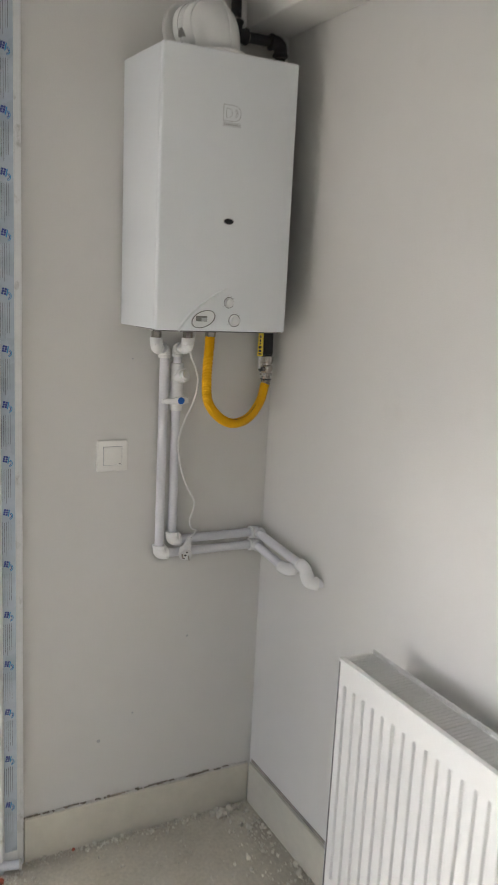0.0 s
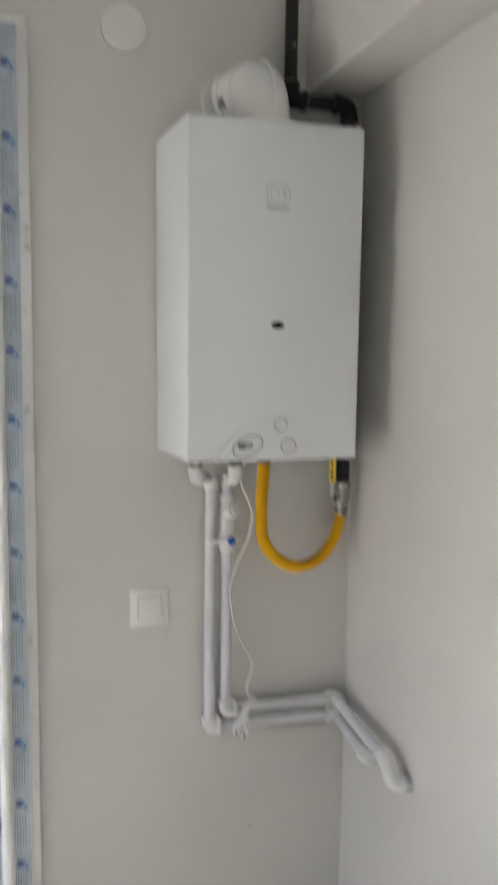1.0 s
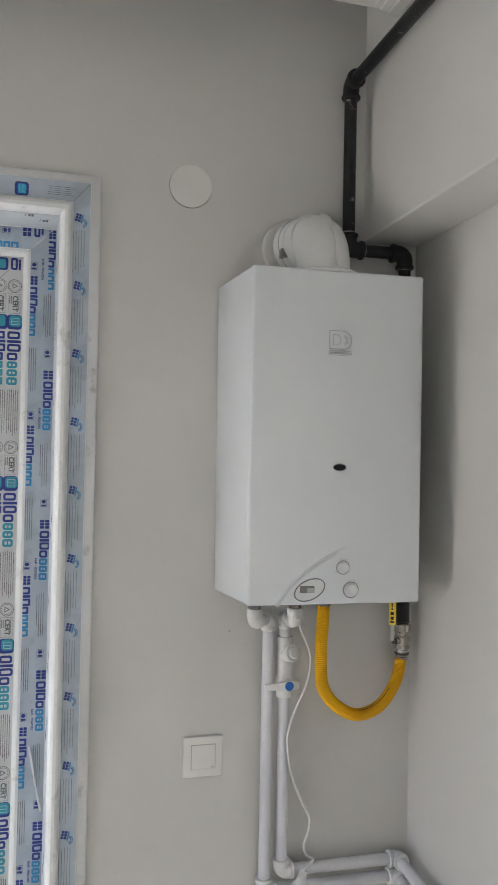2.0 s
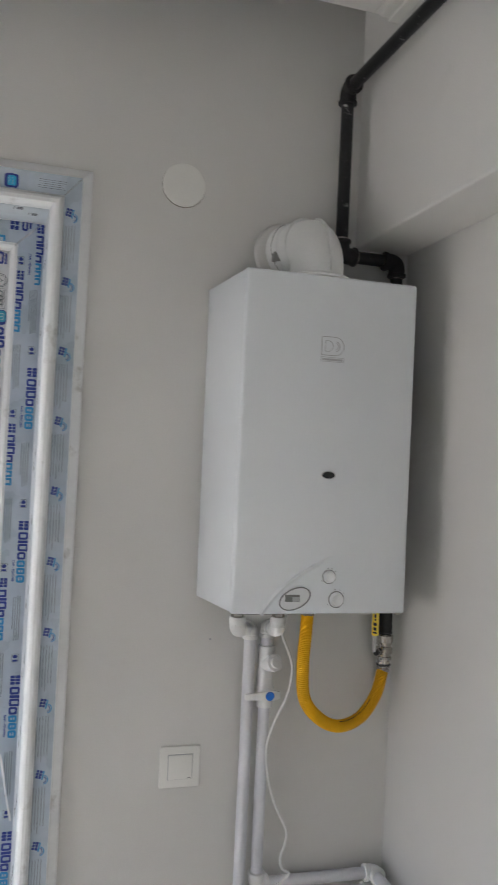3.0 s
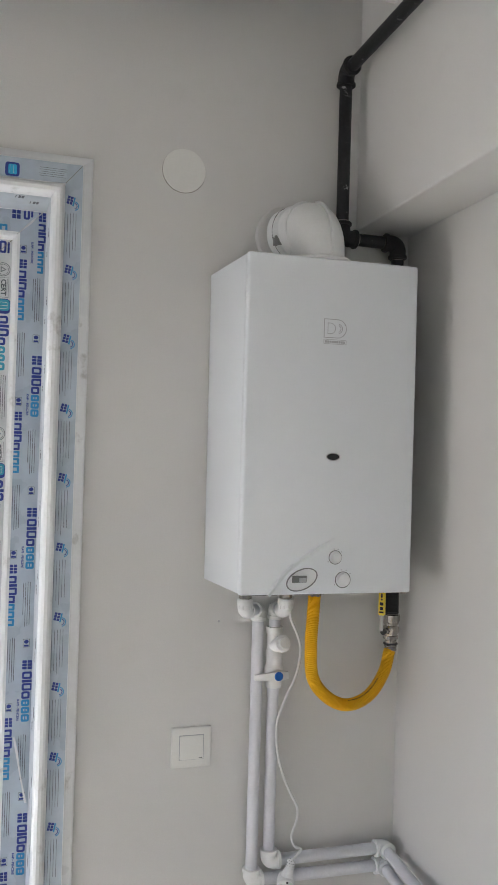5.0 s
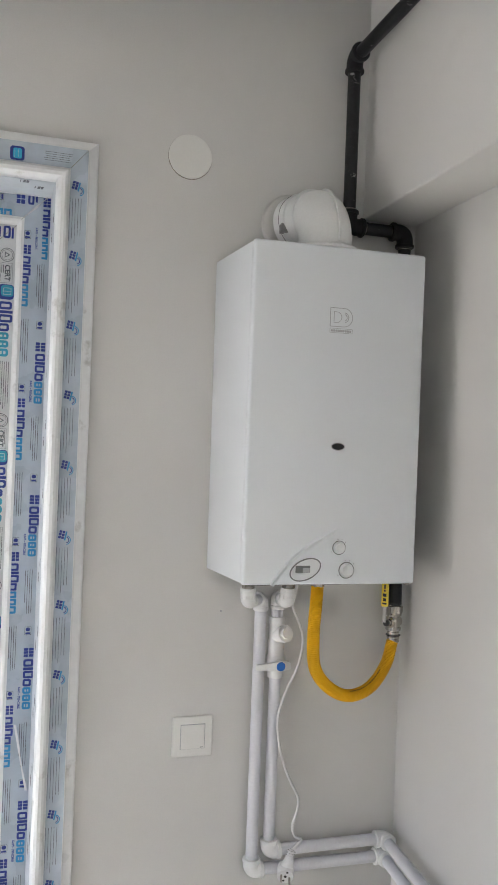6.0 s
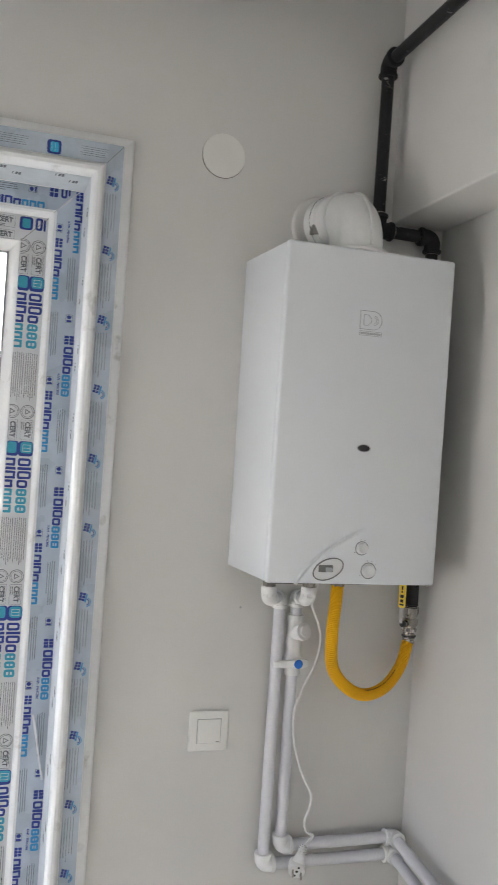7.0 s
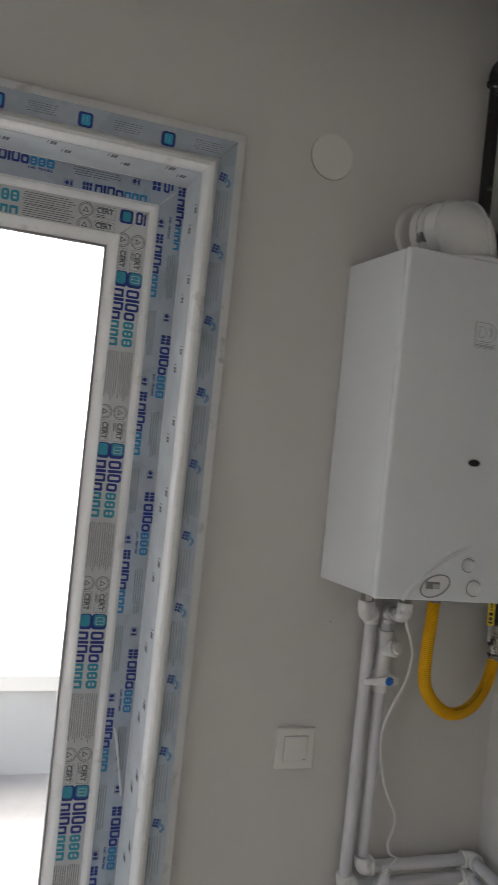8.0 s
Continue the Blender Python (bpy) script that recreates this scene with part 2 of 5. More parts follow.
def flat(bm, pts, z0, z1, mi=0):
    """A plate with the outline pts (x, y), from z0 to z1."""
    lo, hi = [bm.verts.new((*p, z0)) for p in pts], [bm.verts.new((*p, z1)) for p in pts]
    bm.faces.new(hi).material_index = mi
    bm.faces.new(lo[::-1]).material_index = mi
    n = len(pts)
    for k in range(n):
        bm.faces.new((lo[k], lo[(k + 1) % n], hi[(k + 1) % n], hi[k])).material_index = mi
    return bm


def rrect(x0, x1, y0, y1, r, n=4):
    out = []
    for cx, cy, a0 in ((x1 - r, y1 - r, 0), (x0 + r, y1 - r, 90), (x0 + r, y0 + r, 180), (x1 - r, y0 + r, 270)):
        out += [(cx + r * math.cos(radians(a0 + 90 * k / n)), cy + r * math.sin(radians(a0 + 90 * k / n))) for k in range(n + 1)]
    return out


def loop_band(bm, outer, inner, z0, z1, mi=0):
    """A plate with a hole: two outlines of as many points each."""
    n = len(outer)
    a, b = [bm.verts.new((*p, z1)) for p in outer], [bm.verts.new((*p, z1)) for p in inner]
    c, d = [bm.verts.new((*p, z0)) for p in outer], [bm.verts.new((*p, z0)) for p in inner]
    for k in range(n):
        j = (k + 1) % n
        for q in ((a[k], a[j], b[j], b[k]), (c[k], c[j], a[j], a[k]), (b[k], b[j], d[j], d[k]), (d[k], d[j], c[j], c[k])):
            bm.faces.new(q).material_index = mi
    return bm


def ellipse(cx, cy, a, b, n=32, tilt=0.0):
    c, s = math.cos(radians(tilt)), math.sin(radians(tilt))
    return [(cx + a * math.cos(2 * math.pi * k / n) * c - b * math.sin(2 * math.pi * k / n) * s,
             cy + a * math.cos(2 * math.pi * k / n) * s + b * math.sin(2 * math.pi * k / n) * c) for k in range(n)]


def set_on(bm, m):
    bmesh.ops.transform(bm, matrix=m, verts=bm.verts)
    return bm


def face_frame(x, y, z, s, up):
    """A frame with its x along s and its y along up, at a place."""
    s, up = Vector(s).normalized(), Vector(up).normalized()
    n = s.cross(up)
    m = Matrix((s, up, n)).transposed().to_4x4()
    m.translation = (x, y, z)
    return m


# ---- the room's shell ----
RX, RY = -2.4, -3.6            # the far sides of the room
TOP, DROP, SLOT = 3.02, 2.814, -0.185   # slab, lowered ceiling, edge of its curtain slot
DOOR_L, DOOR_R, DOOR_T = -1.80, -0.822, 2.375   # the balcony door's opening
BEAM_X, BEAM_Z = -0.137, 2.366


def shell(name, bm, material, label, category):
    return tagged(part(name, bm, material), label, category, kind="structure")


shell("floor", boxed(RX, 0.2, RY, 0.0, -0.12, 0.0), SCREED, "bare grey-beige screed floor covered in plaster dust", "floor")
bm = bmesh.new()
box(bm, RX, DOOR_L, 0.0, 0.22, 0.0, TOP)
box(bm, DOOR_R, 0.2, 0.0, 0.22, 0.0, TOP)
box(bm, DOOR_L, DOOR_R, 0.0, 0.22, DOOR_T, TOP)
shell("wall_north", bm, WALL, "matt off-white painted wall behind the boiler", "wall")
shell("wall_east", boxed(0.0, 0.2, RY, 0.0, 0.0, TOP), WALL, "matt off-white painted wall behind the radiator", "wall")
# unseen west wall; its opening is there only for the added side lamp
bm = bmesh.new()
box(bm, RX - 0.2, RX, RY, -1.28, 0.0, TOP)
box(bm, RX - 0.2, RX, -0.04, 0.22, 0.0, TOP)
box(bm, RX - 0.2, RX, -1.28, -0.04, 0.0, 0.43)
box(bm, RX - 0.2, RX, -1.28, -0.04, 1.87, TOP)
shell("wall_west", bm, WALL, "plain unseen off-white wall with an opening added for the side lamp", "wall")
shell("wall_south", boxed(RX - 0.2, 0.2, RY - 0.2, RY, 0.0, TOP), WALL, "plain off-white painted wall closing the room", "wall")
shell("ceiling", boxed(RX - 0.2, 0.2, RY - 0.2, 0.22, TOP, TOP + 0.15), CEIL, "white painted concrete slab above the curtain slot", "ceiling")
bm = boxed(RX, BEAM_X - 0.001, RY, SLOT, DROP, DROP + 0.05)
shell("lowered_ceiling", bm, CEIL, "white lowered plaster ceiling ending in a curtain slot", "ceiling")
bm = bmesh.new()
for k, (w, h) in enumerate(((0.03, 0.010), (0.05, 0.006), (0.065, 0.003))):
    box(bm, BEAM_X - w, BEAM_X - 0.002, RY, SLOT + 0.004 - 0.006 * k, DROP - h, DROP + 0.001 - 0.0005 * k, 0.003)
shell("trim", bm, CEIL, "white stepped ceiling moulding along the beam", "moulding")
bm = boxed(BEAM_X, 0.0, RY, 0.0, BEAM_Z, TOP, 0.004, 2)
shell("beam", bm, WALL, "off-white painted boxed beam along the wall", "beam")


def skirting(name, x0, x1, y0, y1, top, label):
    e = thing(name, ((x0 + x1) / 2, (y0 + y1) / 2, 0.0), label, "skirting", kind="structure")
    part("board", boxed(x0, x1, y0, y1, 0.0, top, 0.0025), SKIRT, e)
    return e


sk = skirting("baseboard", -0.742, -0.0125, -0.0155, -0.0035, 0.136, "cream painted skirting board with a ragged gap above")
sk2 = skirting("baseboard", -0.0125, -0.002, RY, -0.0155, 0.140, "cream painted skirting board along the radiator wall")
# the unfilled gap behind the boards and the filler crumbled over it
bm = bmesh.new()
rg = random.Random(4)
box(bm, -0.742, -0.0125, -0.0035, -0.0008, 0.01, 0.1375)
x = -0.735
while x < -0.09:
    w = rg.uniform(0.010, 0.05)
    box(bm, x, x + w, -0.006 - rg.uniform(0, 0.003), -0.001, 0.1355, 0.1385 + rg.uniform(0.0, 0.004), 0.0008, 1)
    x += w + rg.choice((0.001, 0.002, 0.004, 0.03))
part("gap", bm, GAP, sk, "dark ragged unfilled gap")
bm = bmesh.new()
for k in range(46):
    x = rg.uniform(-0.735, -0.02)
    w = rg.uniform(0.004, 0.03)
    box(bm, x, x + w, -0.010, -0.001, 0.1345, 0.1375 + rg.uniform(0, 0.003), 0.001, 1)
part("filler", bm, FILLER, sk, "rough grey filler")
# brown-grey band on the wall, rising 10 mm above the board
part("filler", boxed(-0.0025, -0.0002, RY, -0.0155, 0.01, 0.1500, 0.0008), BROWNGREY, sk2, "brown-grey line above the skirting")

# ---- outside: balcony, parapet and ground ----
shell("balcony_floor", boxed(-5.0, 2.0, 0.22, 2.80, -0.14, -0.02), BALCONY, "pale dusty balcony screed", "floor")
bm = boxed(-5.0, 2.0, 2.80, 2.96, -0.4, 0.437)
shell("parapet", bm, RENDERW, "grey rendered balcony parapet", "parapet")
shell("coping", boxed(-5.0, 2.0, 2.74, 3.02, 0.437, 0.520, 0.006), STONE, "pale stone coping on the parapet", "coping")
shell("ground", boxed(-2000, 2000, -2000, 2000, -6.5, -6.4), GROUND, "far dusty ground below the balcony", "ground")


# glowing panel added beyond the parapet; it also lights the room through the door
GLOW = bpy.data.materials.new("backdrop_glow")
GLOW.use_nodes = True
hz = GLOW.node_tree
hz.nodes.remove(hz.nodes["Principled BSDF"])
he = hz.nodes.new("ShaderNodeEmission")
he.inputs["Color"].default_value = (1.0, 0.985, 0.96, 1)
# emission stands in for hazy daylight: dim over the ground, brightening up the sky
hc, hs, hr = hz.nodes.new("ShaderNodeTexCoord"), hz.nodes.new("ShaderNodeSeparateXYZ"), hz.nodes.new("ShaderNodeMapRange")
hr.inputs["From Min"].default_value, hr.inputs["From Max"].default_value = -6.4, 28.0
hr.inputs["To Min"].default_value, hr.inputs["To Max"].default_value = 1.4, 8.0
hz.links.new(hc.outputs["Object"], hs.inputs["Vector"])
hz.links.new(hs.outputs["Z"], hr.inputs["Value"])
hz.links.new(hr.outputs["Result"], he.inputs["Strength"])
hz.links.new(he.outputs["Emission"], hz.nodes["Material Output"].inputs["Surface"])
shell("backdrop", boxed(-130, 70, 24, 24.2, -6.4, 30), GLOW, "glowing panel standing in for the bright hazy overcast distance", "backdrop")

# ---- balcony door ----
def strip(bm, prof, a, b, mi=0):
    """Joins profile points at place a to those at place b; a and b map (u, y) to a point."""
    va, vb = [bm.verts.new(a(u, y)) for u, y in prof], [bm.verts.new(b(u, y)) for u, y in prof]
    n = len(prof)
    for k in range(n):
        bm.faces.new((va[k], va[(k + 1) % n], vb[(k + 1) % n], vb[k])).material_index = mi
    bm.faces.new(va)
    bm.faces.new(vb)
    return bm


def head_u(u):
    """The head's mouldings are a little wider than the jambs'."""
    return u if u <= 0.0225 else 0.0225 + (u - 0.0225) * (1.17 if u < 0.08 else 1.11)


def surround(parent, names, prof, xl, xr, zb, zt, material, bottom=False, label="", hu=lambda u: u):
    """The mitred members of a frame with an outer edge xl, xr, zb, zt; u runs inwards from that edge."""
    br, tr = lambda u, y: (xr - u, y, zb + (u if bottom else 0)), lambda u, y: (xr - u, y, zt - hu(u))
    tl, bl = lambda u, y: (xl + u, y, zt - hu(u)), lambda u, y: (xl + u, y, zb + (u if bottom else 0))
    runs = [(br, tr), (tr, tl), (tl, bl)] + ([(bl, br)] if bottom else [])
    return [part(nm, strip(bmesh.new(), prof, a, b), material, parent, label, True, 0.5) for nm, (a, b) in zip(names, runs)]


door = thing("door_1", (-1.3, 0.0, 0.0), "white plastic balcony door still in printed protective film", "balcony door", kind="structure")
C_XR, C_XL, C_ZT = -0.744, DOOR_L - 0.07, 2.451
casing_prof = [(0, 0.0), (0, -0.010), (0.0015, -0.0145), (0.006, -0.018), (0.017, -0.0215), (0.021, -0.0255), (0.058, -0.0275),
               (0.0605, -0.0300), (0.063, -0.036), (0.068, -0.0395), (0.0745, -0.0395), (0.080, -0.036), (0.0835, -0.029),
               (0.0845, -0.018), (0.086, 0.055), (0.088, 0.094), (0.079, 0.094), (0.076, 0.0)]
casing = surround(door, ("casing_jamb", "casing_head", "casing_jamb"), casing_prof, C_XL, C_XR, 0.0, C_ZT, PVC, hu=head_u)
F_XR, F_ZT, F_XL = -0.8275, 2.3675, DOOR_L + 0.004
frame_prof = [(-0.004, 0.094), (0.060, 0.094), (0.064, 0.0925), (0.069, 0.0945), (0.0735, 0.101), (0.0745, 0.125), (0.0745, 0.16), (-0.004, 0.16)]
framed = surround(door, ("frame_jamb", "frame_head", "frame_jamb"), frame_prof, F_XL, F_XR, 0.0, F_ZT, PVC)
S_XR, S_ZT, S_XL, S_ZB = -0.9010, 2.2945, DOOR_L + 0.078, 0.035
sash_prof = [(0, 0.112), (0.056, 0.112), (0.060, 0.1135), (0.068, 0.119), (0.0765, 0.129), (0.080, 0.131), (0.080, 0.155), (0, 0.155)]
sash = surround(door, ("sash_stile", "sash_rail", "sash_stile", "sash_rail"), sash_prof, S_XL, S_XR, S_ZB, S_ZT, PVC, True)
gask_prof = [(0.0795, 0.1285), (0.0835, 0.1285), (0.0835, 0.1375), (0.0795, 0.1375)]
surround(sash[0], ("gasket",) * 4, gask_prof, S_XL, S_XR, S_ZB, S_ZT, GASKET, True)
pane = part("glass_pane", boxed(S_XL + 0.079, S_XR - 0.079, 0.136, 0.142, S_ZB + 0.079, S_ZT - 0.079), GLASS, door, "clear glass")
pane.visible_shadow = False
part("threshold", boxed(F_XL, F_XR, -0.02, 0.16, 0.0, 0.03, 0.004), PVC, door)


# the films on the members, and what is printed on them
def film(parents, u0, u1, y, xl, xr, zb, zt, material, bottom=False, hu=lambda u: u):
    prof = [(u0, y + 0.0006), (u0, y), (u1, y), (u1, y + 0.0006)]
    n = 4 if bottom else 3
    br, tr = lambda u, v: (xr - u, v, zb + (u if bottom else 0)), lambda u, v: (xr - u, v, zt - hu(u))
    tl, bl = lambda u, v: (xl + u, v, zt - hu(u)), lambda u, v: (xl + u, v, zb + (u if bottom else 0))
    for p, (a, b) in list(zip(parents, [(br, tr), (tr, tl), (tl, bl), (bl, br)]))[:n]:
        part("protective_film", strip(bmesh.new(), prof, a, b), material, p, "printed peel-off film")


film(casing, 0.0225, 0.0575, -0.0284, C_XL, C_XR, 0.06, C_ZT, FILM, hu=head_u)
film(framed, 0.003, 0.0585, 0.0932, F_XL, F_XR, 0.0, F_ZT, FILM)
film(sash, 0.001, 0.0570, 0.1112, S_XL, S_XR, S_ZB, S_ZT, FILMWHITE, True)


rev = [(0.0853, -0.013), (0.0868, 0.055), (0.0884, 0.086), (0.0880, 0.086), (0.0864, 0.055), (0.0849, -0.013)]
for p, film_part in zip(casing, surround(door, ("reveal_film",) * 3, rev, C_XL, C_XR, 0.06, C_ZT, REVEALFILM, hu=head_u, label="wrinkled printed film in the reveal")):
    film_part.parent = p
    film_part.matrix_parent_inverse = p.matrix_world.inverted()


def text_mesh(words, size, bold=0.0):
    cu = bpy.data.curves.new("words", "FONT")
    cu.body, cu.size, cu.extrude, cu.offset = words, size, 0.0001, bold
    ob = bpy.data.objects.new("words", cu)
    scene.collection.objects.link(ob)
    bpy.context.view_layer.update()
    me = bpy.data.meshes.new_from_object(ob.evaluated_get(bpy.context.evaluated_depsgraph_get()))
    bpy.data.objects.remove(ob)
    return me


T = 0.0004


def icon(bm, x, y, a, mi_dark, mi_light):
    """A rounded square with a lighter pane in it."""
    flat(bm, rrect(x, x + a, y, y + a, a * 0.2), 0, T, mi_dark)
    flat(bm, rrect(x + a * 0.22, x + a * 0.82, y + a * 0.14, y + a * 0.86, a * 0.12), T, T * 1.6, mi_light)


def panes(bm, x, y, w, h, cols, rows, mi=0):
    """A small window of separate panes."""
    for i in range(cols):
        for j in range(rows):
            flat(bm, rrect(x + w * i / cols, x + w * (i + 0.84) / cols, y + h * j / rows, y + h * (j + 0.84) / rows, 0.08 * h / rows), 0, T, mi)


def mark_mesh(name, s, second, w=0.542, h=0.9, gap=0.03, st=0.15, cut=False, small=False):
    """The maker's mark as plain shapes: an icon, then four dark frames and three lighter ones with a bar across;
    cut: its lower part is cut off by the film's edge; small: the icon is a little window of dark panes."""
    bm = bmesh.new()
    if small:
        panes(bm, 0.10 * s, 0.0, 0.86 * s, (0.7 if cut else 0.95) * s, 3, 2)
    elif cut:
        flat(bm, rrect(0, s, 0, 0.72 * s, 0.14 * s), 0, T, 0)
        flat(bm, rrect(0.06 * s, 0.82 * s, 0.02 * s, 0.62 * s, 0.14 * s), T, T * 1.6, 1)
    else:
        flat(bm, rrect(0, s, -0.06 * s, 0.94 * s, 0.24 * s), 0, T, 0)
        flat(bm, rrect(0.05 * s, 0.80 * s, 0.10 * s, 0.90 * s, 0.2 * s), T, T * 1.6, 1)
        loop_band(bm, rrect(0.22 * s, 0.68 * s, 0.24 * s, 0.76 * s, 0.05 * s), rrect(0.25 * s, 0.65 * s, 0.27 * s, 0.73 * s, 0.04 * s), T * 1.6, T * 2, 2)
        flat(bm, rrect(0.44 * s, 0.47 * s, 0.27 * s, 0.73 * s, 0.01 * s), T * 1.6, T * 2, 2)
    if cut:
        h *= 0.72
    x = 1.12 * s
    for k, (ww, hh) in enumerate(((1, 0.98), (0.4, 1.05), (1, 1.05), (1, 0.82), (0.9, 0.82), (0.9, 0.82), (1, 0.82))):
        x0, x1, top, mi = x + 0.02 * s, x + (ww * w - 0.02) * s, hh * h * s, 0 if k < 4 else 1
        t = st * s
        if ww < 0.5:
            flat(bm, rrect(x0, x1, 0, top, 0.03 * s), 0, T, mi)
        elif cut:
            for q0, q1 in ((x0, x0 + t), (x1 - t, x1)):
                flat(bm, rrect(q0, q1, 0, top - t * 0.5, 0.03 * s), 0, T, mi)
            flat(bm, rrect(x0, x1, top - t, top, t * 0.45), 0, T * 0.9, mi)
        else:
            loop_band(bm, rrect(x0, x1, 0, top, 0.17 * s), rrect(x0 + t, x1 - t, t, top - t, 0.06 * s), 0, T, mi)
            if k > 3:
                flat(bm, rrect(x0 + t * 0.9, x1 - t * 0.9, top * 0.43, top * 0.57, 0.01 * s), 0, T * 0.9, mi)
        x += (ww * w + gap) * s
    return mesh_of(name, bm, [NAVY, second, FILMWHITE])


def lines_mesh(name, length, rows, pitch, thick=0.00065):
    """Small print too fine to read, as rows of thin bars."""
    bm = bmesh.new()
    rr = random.Random(len(name) + rows)
    for k in range(rows):
        x = rr.uniform(0, 0.004)
        end = length * rr.uniform(0.74, 1.0)
        while x < end:
            w = rr.uniform(0.004, 0.016)
            flat(bm, [(x, k * pitch), (min(x + w, end), k * pitch), (min(x + w, end), k * pitch + thick), (x, k * pitch + thick)], 0, T)
            x += w + 0.0008
    return mesh_of(name, bm, GREYPRINT)


def badge_mesh(name):
    """A small crest: a dark shield with paler bars under it."""
    bm = bmesh.new()
    loop_band(bm, rrect(0, 0.018, 0, 0.014, 0.002), rrect(0.0007, 0.0173, 0.0007, 0.0133, 0.0015), 0, T, 2)
    flat(bm, ellipse(0.006, 0.007, 0.0042, 0.0048, 12), 0, T, 0)
    flat(bm, rrect(0.0125, 0.0165, 0.002, 0.012, 0.0005), 0, T, 0)
    return mesh_of(name, bm, [NAVY, CYAN, GREYPRINT])


def seal_mesh(name, cut=False):
    """A round certificate seal with a triangle, and a boxed field beside it for the word; cut: the lower part is missing."""
    bm = bmesh.new()
    n = 13 if cut else 24

    def ring(r0, r1):
        a0, a1 = (-25, 205) if cut else (0, 360)
        k_ = [radians(a0 + (a1 - a0) * k / n) for k in range(n + 1)]
        for q0, q1 in zip(k_, k_[1:]):
            flat(bm, [(r0 * math.cos(q0), r0 * math.sin(q0)), (r0 * math.cos(q1), r0 * math.sin(q1)),
                      (r1 * math.cos(q1), r1 * math.sin(q1)), (r1 * math.cos(q0), r1 * math.sin(q0))], 0, T)

    ring(0.0150, 0.0137)
    ring(0.0116, 0.0108)
    loop_band(bm, [(-0.0065, -0.005), (0.0065, -0.005), (0, 0.0068)], [(-0.0038, -0.0034), (0.0038, -0.0034), (0, 0.0036)], 0, T)
    lo = -0.006 if cut else -0.0125
    loop_band(bm, rrect(0.0175, 0.0610, lo, 0.0125, 0.001), rrect(0.0180, 0.0605, lo + 0.0005, 0.0120, 0.0008), 0, T)
    flat(bm, [(0.021, 0.0085), (0.052, 0.0085), (0.052, 0.0096), (0.021, 0.0096)], 0, T)
    if not cut:
        for k in range(2):
            flat(bm, [(0.022, -0.0108 + k * 0.0035), (0.040, -0.0108 + k * 0.0035), (0.040, -0.0094 + k * 0.0035), (0.022, -0.0094 + k * 0.0035)], 0, T)
    return mesh_of(name, bm, GREYPRINT)


def small_icon_mesh(name, dark, light):
    """Six dark panes and a lighter bow that bends round them."""
    bm = bmesh.new()
    panes(bm, 0, 0, 0.0125, 0.0175, 2, 3, 0)
    aa = [radians(-70 + 160 * k / 10) for k in range(11)]
    for r0, r1, mi in ((0.0098, 0.0080, 1), (0.0066, 0.0050, 0)):
        flat(bm, [(0.0165 + r0 * math.cos(q), -0.001 + r0 * math.sin(q)) for q in aa] + [(0.0165 + r1 * math.cos(q), -0.001 + r1 * math.sin(q)) for q in aa[::-1]], 0, T, mi)
    flat(bm, rrect(0.0125, 0.0155, -0.002, 0.0165, 0.0005), 0, T, 1)
    return mesh_of(name, bm, [dark, light])


def tick_mesh(name):
    """Three small slanted marks."""
    bm = bmesh.new()
    for k in range(3):
        x = 0.0062 * k
        w = 0.0016 if k == 0 else 0.005
        flat(bm, [(x, 0), (x + w, 0), (x + w + 0.0015, 0.016), (x + 0.0015, 0.016)], 0, T)
    return mesh_of(name, bm, GREYPRINT)


MARK_SASH, MARK_SASH_CUT = [mark_mesh("maker_mark", 0.0325, TEAL, 0.565, 0.86, 0.033, 0.155, c) for c in (False, True)]
MARK_FRAME, MARK_FRAME_CUT = [mark_mesh("maker_mark", 0.0235, BLUEPRINT, 0.72, 0.9, 0.03, 0.19, c, True) for c in (False, True)]
LINES_SASH, LINES_FRAME = lines_mesh("small_print", 0.104, 6, 0.0044, 0.0012), lines_mesh("small_print", 0.098, 4, 0.0046, 0.0011)
LINES_CASE, LINES_HEAD = lines_mesh("small_print", 0.104, 5, 0.0056, 0.0008), lines_mesh("small_print", 0.062, 5, 0.0042)
BADGE, SEAL, SEAL_CUT, TICK = badge_mesh("crest"), seal_mesh("seal"), seal_mesh("seal", True), tick_mesh("tick_mark")
SMALL = small_icon_mesh("window_mark", NAVY, BLUEPRINT)
bm = bmesh.new()
icon(bm, 0, 0, 0.028, 0, 1)
for k in range(2):
    flat(bm, [(0.009 + 0.007 * k, 0.006), (0.0095 + 0.007 * k, 0.006), (0.0095 + 0.007 * k, 0.022), (0.009 + 0.007 * k, 0.022)], T * 1.6, T * 2, 2)
BIGICON = mesh_of("window_mark", bm, [NAVY, CYAN, FILMWHITE])
CERT = text_mesh("CERT", 0.0145, 0.0005)
CERT.materials.append(GREYPRINT)
KAPI = text_mesh("KAPI - PENCERE", 0.0066, 0.0002)
KAPI.materials.append(NAVY)

DOWN, UPW, RIGHTW, LEFTW = (0, 0, -1), (0, 0, 1), (1, 0, 0), (-1, 0, 0)


def printed(name, me, parent, x, y, z, s, up):
    ob = new(name, me)
    ob.parent = parent
    ob.matrix_parent_inverse = parent.matrix_world.inverted()
    ob.matrix_world = face_frame(x, y, z, s, up)
    return ob


# casing jamb: a window mark every 143 mm, fine print between
YC = -0.0288
z = 2.347
